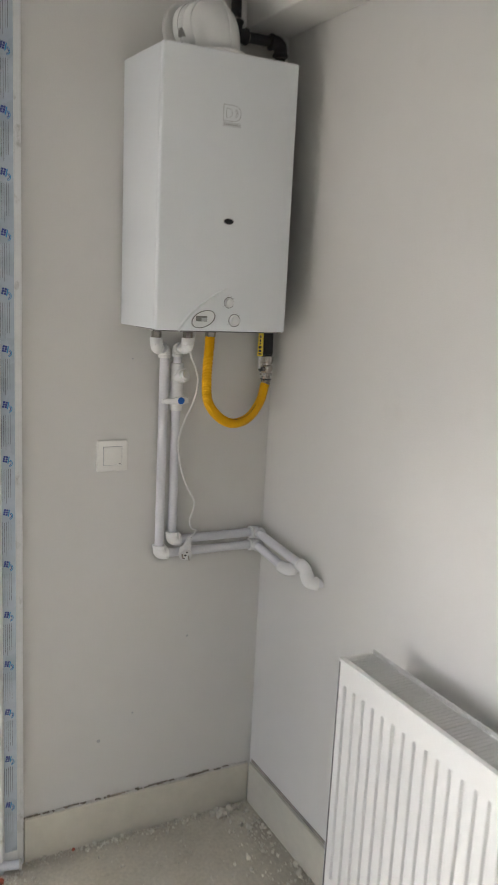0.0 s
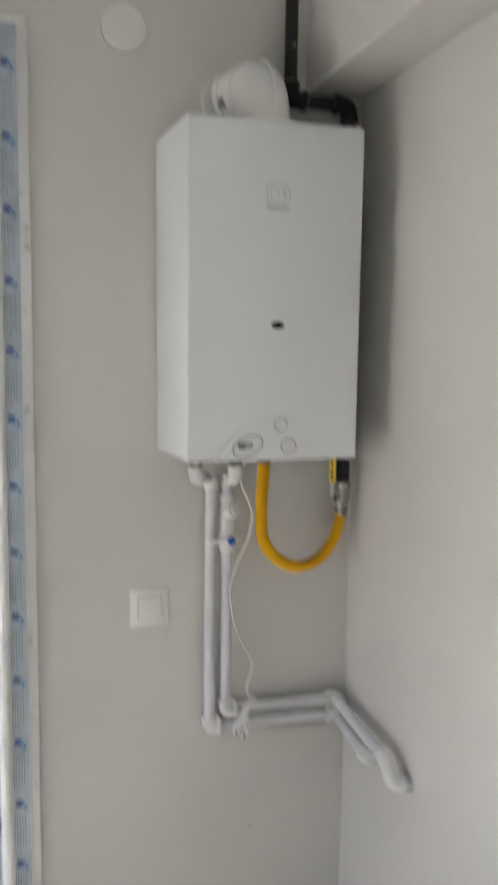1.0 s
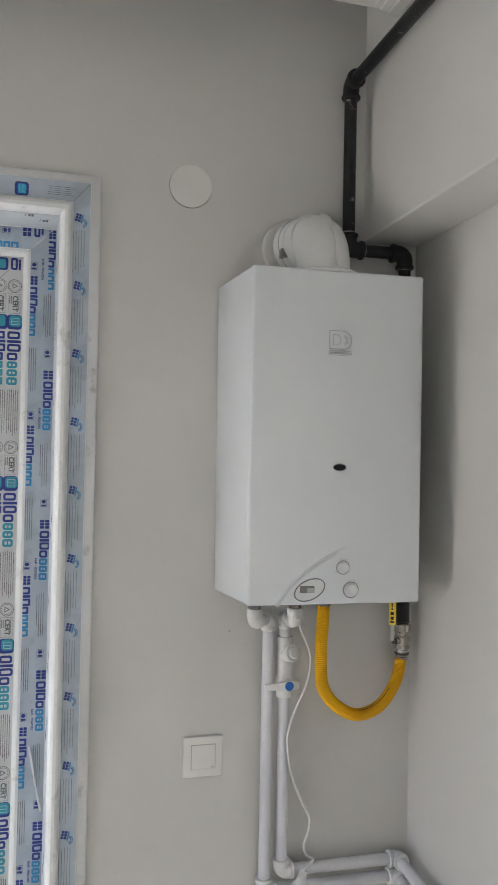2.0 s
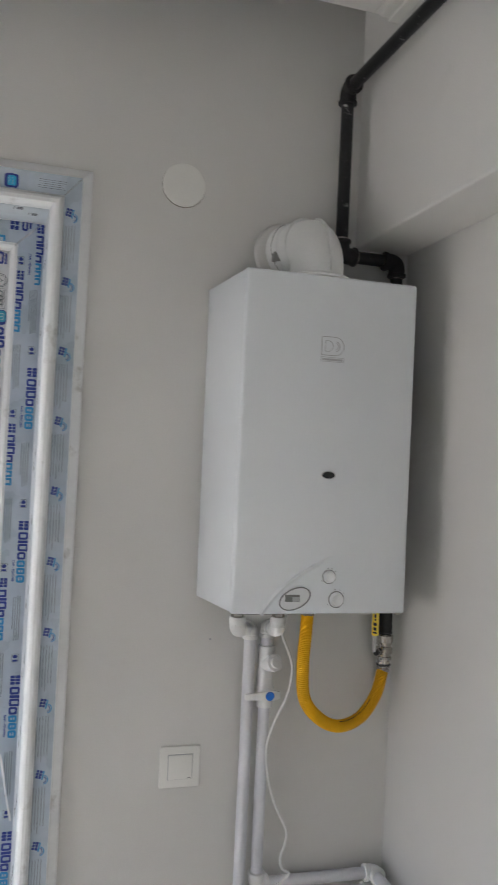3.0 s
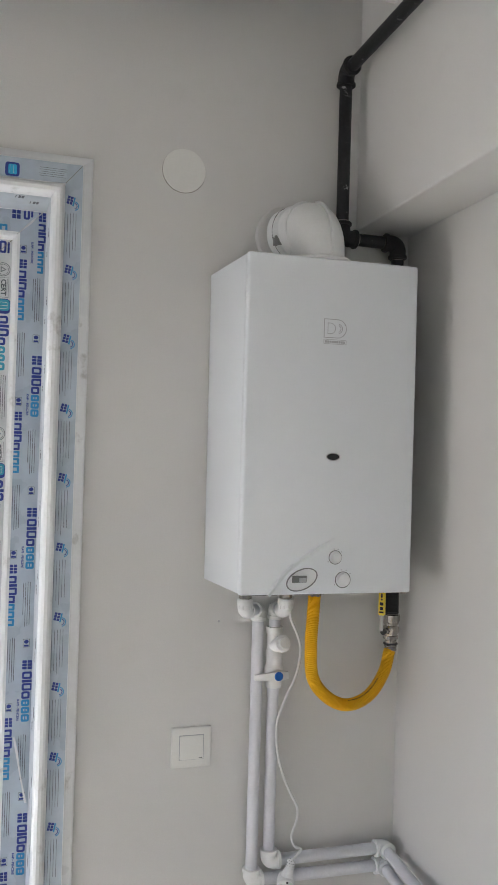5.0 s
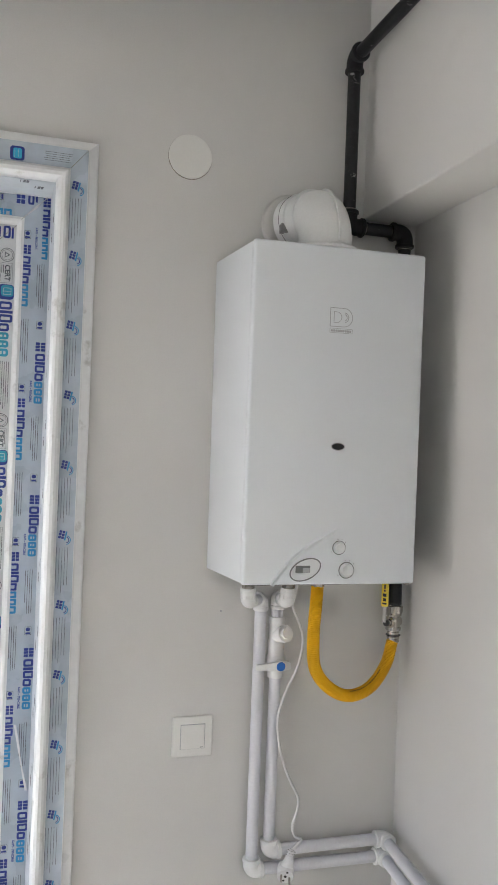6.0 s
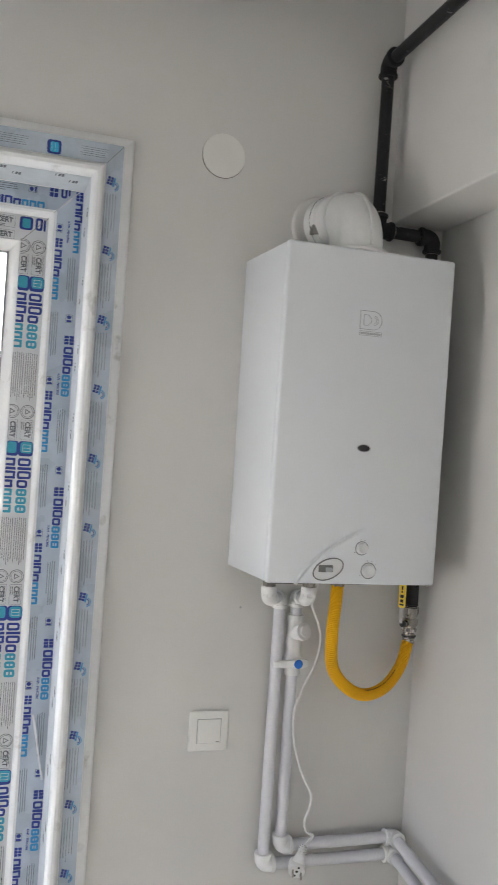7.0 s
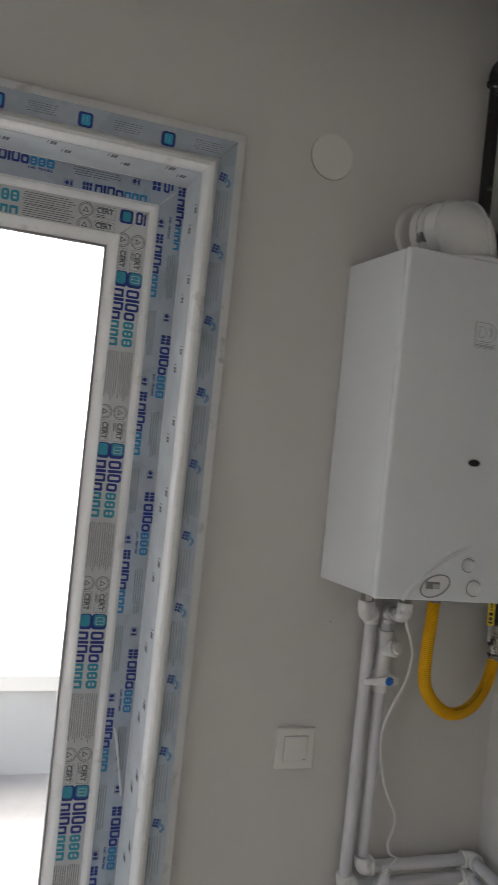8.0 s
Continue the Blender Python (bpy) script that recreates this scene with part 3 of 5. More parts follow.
while z > 0.10:
    printed("window_mark", SMALL, casing[0], -0.7985, YC, z, RIGHTW, UPW).matrix_world = face_frame(-0.7985, YC, z, (0.98, 0, -0.2), (0.2, 0, 0.98))
    printed("small_print", LINES_CASE, casing[0], -0.8010, YC, z - 0.018, DOWN, RIGHTW)
    z -= 0.1428
# casing head: a larger mark every 160 mm
x = -0.921
while x > C_XL + 0.05:
    printed("window_mark", BIGICON, casing[1], x, YC, 2.3895, RIGHTW, UPW)
    printed("small_print", LINES_HEAD, casing[1], x + 0.066, YC, 2.398, RIGHTW, UPW)
    x -= 0.1595
# reveal: pairs of ticks
z = 2.30
while z > 0.15:
    for k in range(2):
        printed("tick_mark", TICK, casing[0], -0.8303 - 0.0009 * k, 0.012 + 0.030 * k, z - 0.035 * k, DOWN, (0, -1, 0))
    z -= 0.1425
x = -0.90
while x > F_XL:
    for k in range(2):
        printed("tick_mark", TICK, casing[1], x + 0.03 * k, 0.008 + 0.030 * k, 2.3580 - 0.0007 * k, RIGHTW, (0, -1, 0))
    x -= 0.115
# frame jamb: two rows of the mark, the inner one cut by the film's edge
YF, PITCH_F = 0.0928, 0.331
z = 2.375
while z > 0.3:
    if z < 2.36:
        printed("maker_mark", MARK_FRAME, framed[0], -0.8530, YF, z, DOWN, RIGHTW)
    else:
        printed("maker_mark", MARK_FRAME_CUT, framed[0], -0.8480, YF, z - 0.018, DOWN, RIGHTW)
    printed("words", KAPI, framed[0], -0.8620, YF, z - 0.086, DOWN, RIGHTW)
    printed("small_print", LINES_FRAME, framed[0], -0.8560, YF, z - 0.162, DOWN, RIGHTW)
    printed("crest", BADGE, framed[0], -0.8530, YF, z - 0.287, DOWN, RIGHTW)
    printed("crest", BADGE, framed[0], -0.8855, YF, z - 0.094, DOWN, RIGHTW)
    printed("maker_mark", MARK_FRAME_CUT, framed[0], -0.8855, YF, z - 0.123, DOWN, RIGHTW)
    printed("small_print", LINES_FRAME, framed[0], -0.8850, YF, z - 0.283, DOWN, RIGHTW)
    z -= PITCH_F
x = -0.908
while x > F_XL + 0.2:
    printed("maker_mark", MARK_FRAME, framed[1], x - PITCH_F, YF, 2.3370, RIGHTW, UPW)
    printed("crest", BADGE, framed[1], x - 0.040, YF, 2.3400, RIGHTW, UPW)
    printed("small_print", LINES_FRAME, framed[1], x - 0.160, YF, 2.3370, RIGHTW, UPW)
    printed("words", KAPI, framed[1], x - PITCH_F + 0.085, YF, 2.3300, RIGHTW, UPW)
    printed("crest", BADGE, framed[1], x - 0.175, YF, 2.3100, RIGHTW, UPW)
    printed("maker_mark", MARK_FRAME_CUT, framed[1], x - 0.140, YF, 2.3100, RIGHTW, UPW)
    x -= PITCH_F
bm = bmesh.new()
panes(bm, 0, 0, 0.019, 0.022, 2, 2)
loop_band(bm, rrect(0.024, 0.037, 0, 0.024, 0.004), rrect(0.0285, 0.0325, 0.0045, 0.0195, 0.0012), 0, T)
flat(bm, rrect(0.0395, 0.0440, 0.006, 0.024, 0.001), 0, T)
printed("maker_mark", mesh_of("maker_mark", bm, [NAVY]), framed[1], -0.904, YF, 2.3370, RIGHTW, UPW)
# sash: seal, mark and small print in two rows, the row by the glass cut
YS, PITCH_S = 0.1108, 0.3580
z = 2.228
while z > 0.3:
    for seal_, mark_, sx_, tx_, mx_, lx_ in ((SEAL, MARK_SASH, -0.9190, -0.9220, -0.9325, -0.9300), (SEAL_CUT, MARK_SASH_CUT, -0.9510, -0.9530, -0.9572, -0.9575)):
        printed("seal", seal_, sash[0], sx_, YS, z, DOWN, RIGHTW)
        printed("words", CERT, sash[0], tx_, YS, z - 0.0215, DOWN, RIGHTW)
        printed("maker_mark", mark_, sash[0], mx_, YS, z - 0.0640, DOWN, RIGHTW)
        printed("small_print", LINES_SASH, sash[0], lx_, YS, z - 0.2290, DOWN, RIGHTW)
    z -= PITCH_S
x = -0.962
while x > S_XL + 0.3:
    for seal_, mark_, sz_, mz_ in ((SEAL, MARK_SASH, 2.2760, 2.2640), (SEAL_CUT, MARK_SASH_CUT, 2.2450, 2.2392)):
        if x < -1.0:
            printed("maker_mark", mark_, sash[1], x, YS, mz_, RIGHTW, UPW)
        printed("seal", seal_, sash[1], x - 0.070, YS, sz_, RIGHTW, UPW)
        printed("words", CERT, sash[1], x - 0.0485, YS, sz_ - 0.002, RIGHTW, UPW)
        printed("small_print", LINES_SASH, sash[1], x - 0.195, YS, mz_ + 0.001, RIGHTW, UPW)
    x -= PITCH_S
bm = bmesh.new()
icon(bm, 0, -0.0017, 0.028, 0, 1)
loop_band(bm, rrect(0.0335, 0.0485, 0, 0.0265, 0.0045), rrect(0.0382, 0.0438, 0.0047, 0.0218, 0.0015), 0, T, 0)
flat(bm, rrect(0.0505, 0.0550, 0, 0.0240, 0.0012), 0, T, 0)
printed("maker_mark", mesh_of("maker_mark", bm, [NAVY, TEAL]), sash[1], -0.962, YS, 2.2640, RIGHTW, UPW)
# film torn loose at the frame's corner and lower down
bm = bmesh.new()
rg = random.Random(9)
pts = [(-0.830 - 0.0105 * k, 2.366 - 0.0105 * k) for k in range(7)]
va, vb = [], []
for k, (x, z) in enumerate(pts):
    w = rg.uniform(0.0012, 0.0036) * (1 if 0 < k < 6 else 0.3)
    va.append(bm.verts.new((x - w, 0.0905 - rg.uniform(0, 0.003), z - 0.001)))
    vb.append(bm.verts.new((x + w * 0.4, 0.0922, z - w)))
for k in range(6):
    bm.faces.new((va[k], va[k + 1], vb[k + 1], vb[k]))
part("torn_film", bm, FILMWHITE, framed[0], "torn edge of film")


def mitre(parent, xa, za, xb, zb, y):
    """The dark joint line of a mitred corner, half a millimetre proud."""
    d = Vector((zb - za, 0, xa - xb)).normalized() * 0.0005
    bm = bmesh.new()
    for yy in (y, y + 0.0004):
        bm.faces.new([bm.verts.new((x + k * d.x, yy, z + k * d.z)) for x, z, k in ((xa, za, 1), (xb, zb, 1), (xb, zb, -1), (xa, za, -1))])
    part("mitre_joint", bm, GAP, parent, "dark mitre joint")


mitre(casing[1], C_XR - 0.023, C_ZT - head_u(0.023), C_XR - 0.057, C_ZT - head_u(0.057), -0.0291)
mitre(framed[1], F_XR - 0.002, F_ZT - 0.002, F_XR - 0.060, F_ZT - 0.060, 0.0926)
mitre(sash[1], S_XR - 0.001, S_ZT - 0.001, S_XR - 0.056, S_ZT - 0.056, 0.1104)
bm = bmesh.new()
va, vb = [], []
for k in range(9):
    z, x = 1.215 - 0.018 * k, -0.868 + 0.0035 * k
    va.append(bm.verts.new((x, 0.0920 - 0.004 * math.sin(k / 8 * math.pi), z)))
    vb.append(bm.verts.new((x + 0.004 + 0.001 * math.sin(k), 0.0905 - 0.006 * math.sin(k / 8 * math.pi), z)))
for k in range(8):
    bm.faces.new((va[k], va[k + 1], vb[k + 1], vb[k]))
part("torn_film", bm, FILMWHITE, framed[0], "curled edge of film")


# ---- boiler ----
BZ0, BZ1 = 1.563, 2.243
boiler = thing("boiler", (-0.27, -0.004, BZ0), "white wall-hung gas boiler with a curved control panel", "boiler")
FL, FR, KL, KR = (-0.4565, -0.208), (-0.0885, -0.218), (-0.4775, -0.003), (-0.083, -0.003)


def lerp2(a, b, t):
    return (a[0] + (b[0] - a[0]) * t, a[1] + (b[1] - a[1]) * t)


def prism(pts, z0, z1, bevel, segs=3, fall=0.0):
    """An upright block on the outline pts; fall: how far its top sinks towards the wall."""
    bm = bmesh.new()
    lo = [bm.verts.new((*p, z0)) for p in pts]
    hi = [bm.verts.new((p[0] + (math.copysign(0.5 * fall, p[0] + 0.27) if p[1] > -0.05 else 0), p[1], z1 - (fall if p[1] > -0.05 else 0))) for p in pts]
    n = len(pts)
    bm.faces.new(lo[::-1]), bm.faces.new(hi)
    for k in range(n):
        bm.faces.new((lo[k], lo[(k + 1) % n], hi[(k + 1) % n], hi[k]))
    if bevel:
        bmesh.ops.bevel(bm, geom=bm.edges[:], offset=bevel, segments=segs, affect="EDGES", profile=0.5)
    return bm


seam = 0.075
SL, SR = lerp2(FL, KL, seam), lerp2(FR, KR, seam)
SL2, SR2 = lerp2(FL, KL, seam + 0.006), lerp2(FR, KR, seam + 0.006)
part("body", prism([(SL2[0] + 0.0012, SL2[1]), (SR2[0] - 0.0012, SR2[1]), KR, KL], BZ0 + 0.002, BZ1 - 0.002, 0.002, 2, 0.008), ENAMEL, boiler, smooth=True)
part("seam_strip", prism([(SL[0] + 0.004, SL[1] - 0.002), (SR[0] - 0.004, SR[1] - 0.002), (SR2[0] - 0.004, SR2[1] + 0.002),
                          (SL2[0] + 0.004, SL2[1] + 0.002)], BZ0 + 0.005, BZ1 - 0.005, 0), SOCKET, boiler)
front = part("front_panel", prism([FL, FR, SR, SL], BZ0, BZ1, 0.0055, 4), ENAMEL, boiler, smooth=True, angle=1.2)
part("base_plate", boxed(-0.44, -0.10, -0.19, -0.02, BZ0 - 0.004, BZ0 + 0.001), RIMGREY, boiler)
# the front's own frame: x along the face, y up
FDIR = Vector((FR[0] - FL[0], FR[1] - FL[1], 0)).normalized()
FACE = face_frame(FL[0], FL[1], BZ0, FDIR, (0, 0, 1))


def on_front(name, bm, material, label="", smooth=False, parent=None):
    return part(name, set_on(bm, FACE), material, parent or front, label, smooth)


# maker's mark: an embossed square with two nested bows and a bar
bm = bmesh.new()
lx, ly = 0.1610, 0.5185


def bow(x, y, w, h, n=10):
    return [(x, y), (x + w - h / 2, y)] + [(x + w - h / 2 + h / 2 * math.sin(math.pi * k / n), y + h / 2 - h / 2 * math.cos(math.pi * k / n))
                                          for k in range(1, n)] + [(x + w - h / 2, y + h), (x, y + h)]


g = 0.0012
loop_band(bm, bow(lx, ly, 0.0490, 0.0385), bow(lx + g, ly + g, 0.0490 - 2 * g, 0.0385 - 2 * g), 0, 0.0009)
loop_band(bm, bow(lx + 0.008, ly + 0.008, 0.0175, 0.0225), bow(lx + 0.009, ly + 0.009, 0.0155, 0.0205), 0, 0.0009)
for r in (0.0105, 0.0072):
    cxr, cyr = lx + 0.0300, ly + 0.01925
    aa = [radians(-78 + 156 * k / 14) for k in range(15)]
    flat(bm, [(cxr + r * math.cos(q), cyr + r * math.sin(q)) for q in aa] + [(cxr + (r - g) * math.cos(q), cyr + (r - g) * math.sin(q)) for q in aa[::-1]], 0, 0.0009)
loop_band(bm, rrect(lx, lx + 0.049, ly - 0.0125, ly - 0.003, 0.0008), rrect(lx + 0.0008, lx + 0.0482, ly - 0.0117, ly - 0.0038, 0.0005), 0, 0.0008)
for k in range(9):
    flat(bm, rrect(lx + 0.003 + 0.0049 * k, lx + 0.0068 + 0.0049 * k, ly - 0.0102, ly - 0.0055, 0.0006), 0, 0.0006)
on_front("embossed_mark", bm, EMBOSS, "embossed grey maker's mark")
# flame window
bm = bmesh.new()
flat(bm, ellipse(0.188, 0.278, 0.0135, 0.0068), -0.002, 0.0006)
on_front("flame_window", bm, LENS, "dark oval flame window")
bm = bmesh.new()
loop_band(bm, ellipse(0.188, 0.278, 0.0150, 0.0082), ellipse(0.188, 0.278, 0.0133, 0.0066), 0, 0.0016)
on_front("flame_window_rim", bm, EMBOSS)
# curved ridge that edges the control panel
bm = bmesh.new()
ridge = smooth_path([(0.058, 0.0, 0), (0.078, 0.028, 0), (0.107, 0.058, 0), (0.155, 0.091, 0), (0.207, 0.116, 0)], 10)
n = len(ridge)
va, vb, vc = [], [], []
for k, p in enumerate(ridge):
    d = (ridge[min(k + 1, n - 1)] - ridge[max(k - 1, 0)]).normalized()
    side = Vector((-d.y, d.x, 0))
    h = 0.0046 * min(1.0, (n - 1 - k) / 9)
    va.append(bm.verts.new(p + side * 0.0032))
    vb.append(bm.verts.new(p + Vector((0, 0, h))))
    vc.append(bm.verts.new(p - side * 0.0065))
for k in range(n - 1):
    bm.faces.new((va[k], va[k + 1], vb[k + 1], vb[k]))
    bm.faces.new((vb[k], vb[k + 1], vc[k + 1], vc[k]))
on_front("panel_ridge", bm, ENAMEL, "raised curved edge of the control panel", True)
# display
disp = bmesh.new()
loop_band(disp, ellipse(0.1285, 0.0305, 0.0345, 0.0208, 40, 23), ellipse(0.1285, 0.0305, 0.0322, 0.0187, 40, 23), -0.001, 0.0022)
bez = on_front("display_bezel", disp, RIMGREY, "grey oval bezel")
bm = flat(bmesh.new(), ellipse(0.1285, 0.0305, 0.0323, 0.0188, 40, 23), -0.001, 0.0008)
on_front("display_plate", bm, PANELPLASTIC, "", False, bez)
bm = flat(bmesh.new(), rrect(0.1080, 0.1385, 0.0245, 0.0385, 0.001), 0, 0.0014)
on_front("screen", bm, LCD, "dark unlit display", False, bez)
bm = flat(bmesh.new(), rrect(0.1230, 0.1375, 0.0250, 0.0340, 0.0008), 0.0014, 0.0020)
on_front("screen_tab", bm, EMBOSS, "", False, bez)


def knob(cx, cy, r, parent):
    bm = bmesh.new()
    loop_band(bm, ellipse(cx, cy, r * 1.25, r * 1.25, 32), ellipse(cx, cy, r * 1.12, r * 1.12, 32), -0.001, 0.0005)
    ring = on_front("knob_ring", bm, RIMGREY, "grey knob surround")
    bm = lathe(bmesh.new(), (cx, cy, 0), (0, 0, 1), [(0, r), (0.007, r * 0.97), (0.0088, r * 0.9), (0.0092, r * 0.78), (0.0078, r * 0.6), (0.0075, 0.0)], 32)
    box(bm, cx - 0.0008, cx + 0.0008, cy + r * 0.2, cy + r * 0.85, 0.0085, 0.0102)
    on_front("knob", bm, PANELPLASTIC, "round white control knob", True, ring)
    for a in (-20, 10, 40, 150):
        c, q = math.cos(radians(a + 60)), math.sin(radians(a + 60))
        x, y = cx + c * r * 1.5, cy + q * r * 1.5
        bm = flat(bmesh.new(), rrect(x - 0.0008, x + 0.0008, y - 0.0008, y + 0.0008, 0.0003), 0, 0.0003)
        on_front("dial_mark", bm, RIMGREY, "", False, ring)


knob(0.1990, 0.0745, 0.0115, front)
knob(0.2165, 0.0290, 0.0135, front)
part("clip", boxed(-0.108, -0.098, -0.2165, -0.208, BZ0 - 0.003, BZ0 + 0.002, 0.001), CHROME, boiler, "steel panel screw")

# ---- flue ----
flue = thing("flue_elbow", (-0.268, -0.125, BZ1), "white flue elbow from the boiler to the wall", "flue")
FX, FY, FR_, BEND = -0.288, -0.148, 0.0560, 0.066
RISE = BZ1 + 0.023
FZ = RISE + BEND
WX = -0.314    # where the flue enters the wall
arc = [(FX, FY, BZ1 - 0.001), (FX, FY, BZ1 + 0.006)]
arc += [(FX, FY + BEND - BEND * math.cos(radians(a)), RISE + BEND * math.sin(radians(a))) for a in range(0, 91, 6)]
part("elbow", sweep(bmesh.new(), arc, FR_, 40), FLUE, flue, smooth=True)
# the moulded seam over the bend's back
bm = bmesh.new()
va, vb = [], []
for a in range(-4, 84, 4):
    c, q = math.cos(radians(a)), math.sin(radians(a))
    for lst, rr in ((va, FR_ + BEND + 0.0045), (vb, FR_ + BEND - 0.012)):
        lst.append([bm.verts.new((FX + 0.010 + dx, FY + BEND - rr * c, RISE + rr * q)) for dx in (-0.0022, 0.0022)])
for k in range(len(va) - 1):
    for quad in ((va[k][0], va[k][1], va[k + 1][1], va[k + 1][0]), (va[k][0], va[k + 1][0], vb[k + 1][0], vb[k][0]), (va[k][1], vb[k][1], vb[k + 1][1], va[k + 1][1])):
        bm.faces.new(quad)
part("moulded_seam", bm, FLUE, flue)
part("base_collar", lathe(bmesh.new(), (FX, FY, BZ1 - 0.001), (0, 0, 1), [(0, 0.072), (0.005, 0.072), (0.007, 0.070), (0.008, 0.058)], 40), FLUE, flue, smooth=True)
run = Vector((WX - FX, -0.001 - (FY + BEND), 0))
start = Vector((FX, FY + BEND, FZ))
part("clamp_collar", lathe(bmesh.new(), start - run * 0.05, run, [(0, FR_), (0.0008, 0.0615), (0.0035, 0.0625), (0.006, 0.0610), (0.007, 0.0580), (0.034, 0.0580), (0.036, 0.0605),
                           (0.040, 0.0610), (0.044, 0.0600), (0.074, 0.0590)], 40), FLUE, flue, "ribbed flue collar", True)
part("wall_flange", lathe(bmesh.new(), (WX + 0.002, -0.012, FZ), (0, 1, 0), [(0, 0.054), (0.0005, 0.063), (0.002, 0.0665), (0.006, 0.0685), (0.0115, 0.0695)], 48),
     WALL, flue, "painted rubber wall flange", True)
part("collar_slot", lathe(bmesh.new(), start + run * 0.56, run, [(0, 0.0585), (0.0008, 0.0605), (0.0020, 0.0585)], 40), SOCKET, flue)
bm = bmesh.new()
for k in range(2):
    box(bm, FX - 0.0690, FX - 0.052, -0.070 + 0.011 * k, -0.063 + 0.011 * k, FZ - 0.034, FZ - 0.014, 0.0015)
part("spring_clip", bm, STEEL, flue, "steel spring clip")

# ---- round cover plate and light switch ----
cover = thing("round_cover", (-0.548, 0.0, 2.455), "round white blanking cover on the wall", "wall cover")
part("disc", lathe(bmesh.new(), (-0.548, -0.0012, 2.455), (0, -1, 0), [(0, 0.0475), (0.0014, 0.0477), (0.0022, 0.0470), (0.0024, 0.0450), (0.0026, 0.0)], 64),
     SWITCH, cover, smooth=True)
part("backing_ring", lathe(bmesh.new(), (-0.548, 0.0, 2.4545), (0, -1, 0), [(0, 0.0482), (0.0010, 0.0480), (0.0013, 0.0460)], 64), GAP, cover, "dark gap behind the disc", True)

sw = thing("light_switch", (-0.4925, -0.001, 1.2), "square white light switch on the wall", "light switch")
part("plate", boxed(-0.5400, -0.4515, -0.0085, 0.0, 1.1560, 1.2435, 0.0025, 3), SWITCH, sw, smooth=True)
part("rocker_well", boxed(-0.5230, -0.4680, -0.0092, -0.004, 1.1730, 1.2270, 0.0008), EMBOSS, sw)
bm = boxed(-0.5216, -0.4694, -0.0125, -0.004, 1.1744, 1.2256, 0.0015, 2)
for v in bm.verts:
    if v.co.y < -0.01:
        v.co.y += 0.0022 * (v.co.z - 1.173) / 0.053
part("rocker", bm, SWITCH, sw, smooth=True)
part("indicator", boxed(-0.4790, -0.4725, -0.0128, -0.012, 1.1770, 1.1783), RIMGREY, sw)

# ---- water pipes ----
PY, PR, FRAD = -0.029, 0.0128, 0.0178


def pipe(parent, a, b, r=PR, mt=None, seg=24):
    return part("pipe_length", sweep(bmesh.new(), [a, b], r, seg), mt or PPR, parent, smooth=True)


def elbow(parent, p, d0, d1, arm=0.026, r=FRAD, mt=None, name="elbow"):
    """An elbow at p with arms along d0 and d1 and a collar on each."""
    p, d0, d1 = Vector(p), Vector(d0).normalized(), Vector(d1).normalized()
    path = rounded([p + d0 * arm, p, p + d1 * arm], r * 0.9, 8)
    bm = sweep(bmesh.new(), path, r, 24)
    for d in (d0, d1):
        lathe(bm, p + d * (arm - 0.008), d, [(0, r), (0.001, r * 1.07), (0.0075, r * 1.07), (0.0085, r * 0.98), (0.0085, r * 0.7)], 24)
    return part(name, bm, mt or PPRFIT, parent, smooth=True)


def collar(parent, p):
    """A straight screw socket standing on a bend: fluted grip below, a plain band above."""
    bm = bmesh.new()
    lathe(bm, p, (0, 0, 1), [(0, 0.0140), (0.002, 0.0158), (0.009, 0.0158), (0.0095, 0.0166), (0.0225, 0.0166), (0.0235, 0.0158), (0.0235, 0.0110)], 28)
    for k in range(12):
        q = 2 * math.pi * k / 12
        x, y = p[0] + 0.0155 * math.cos(q), p[1] + 0.0155 * math.sin(q)
        box(bm, x - 0.0009, x + 0.0009, y - 0.0009, y + 0.0009, p[2] + 0.002, p[2] + 0.009)
    return part("screw_socket", bm, PPRFIT, parent, "white screw socket with a fluted grip", True, 0.5)


X1, X2, ZL, ZU, XC = -0.3580, -0.3190, 0.906, 0.944, -0.0395
flow = thing("heating_pipe", (X1, PY, ZL), "white plastic heating pipe from boiler to radiator wall", "water pipe", "boiler water pipes")
part("boiler_nut", lathe(bmesh.new(), (-0.409, -0.094, BZ0 - 0.028), (0, 0, 1), [(0, 0.011), (0, 0.0135), (0.018, 0.0135), (0.019, 0.010), (0.030, 0.010)], 6), CHROME, flow, "nickel-plated nut")
elbow(flow, (-0.409, -0.094, 1.510), (0, 0, 1), (0.050, 0.064, -0.01), 0.022, 0.0158)
collar(flow, (-0.409, -0.094, 1.513))
pipe(flow, (-0.409, -0.094, 1.510), (X1, PY, 1.500))
elbow(flow, (X1, PY, 1.500), (-0.050, -0.064, 0.01), (0, 0, -1), 0.024, 0.0158)
pipe(flow, (X1, PY, 1.50), (X1, PY, ZL))
elbow(flow, (X1, PY, ZL), (0, 0, 1), (1, 0, 0))
pipe(flow, (X1, PY, ZL), (XC, PY, ZL - 0.004))
elbow(flow, (XC, PY, ZL - 0.004), (-1, 0, 0), (0, -1, 0), 0.022)
pipe(flow, (XC, PY, ZL - 0.004), (XC, -0.222, ZL - 0.022))
elbow(flow, (XC, -0.224, ZL - 0.022), (0, 1, 0.05), (1, 0, 0), 0.026)
pipe(flow, (XC, -0.224, ZL - 0.022), (0.01, -0.224, ZL - 0.022))

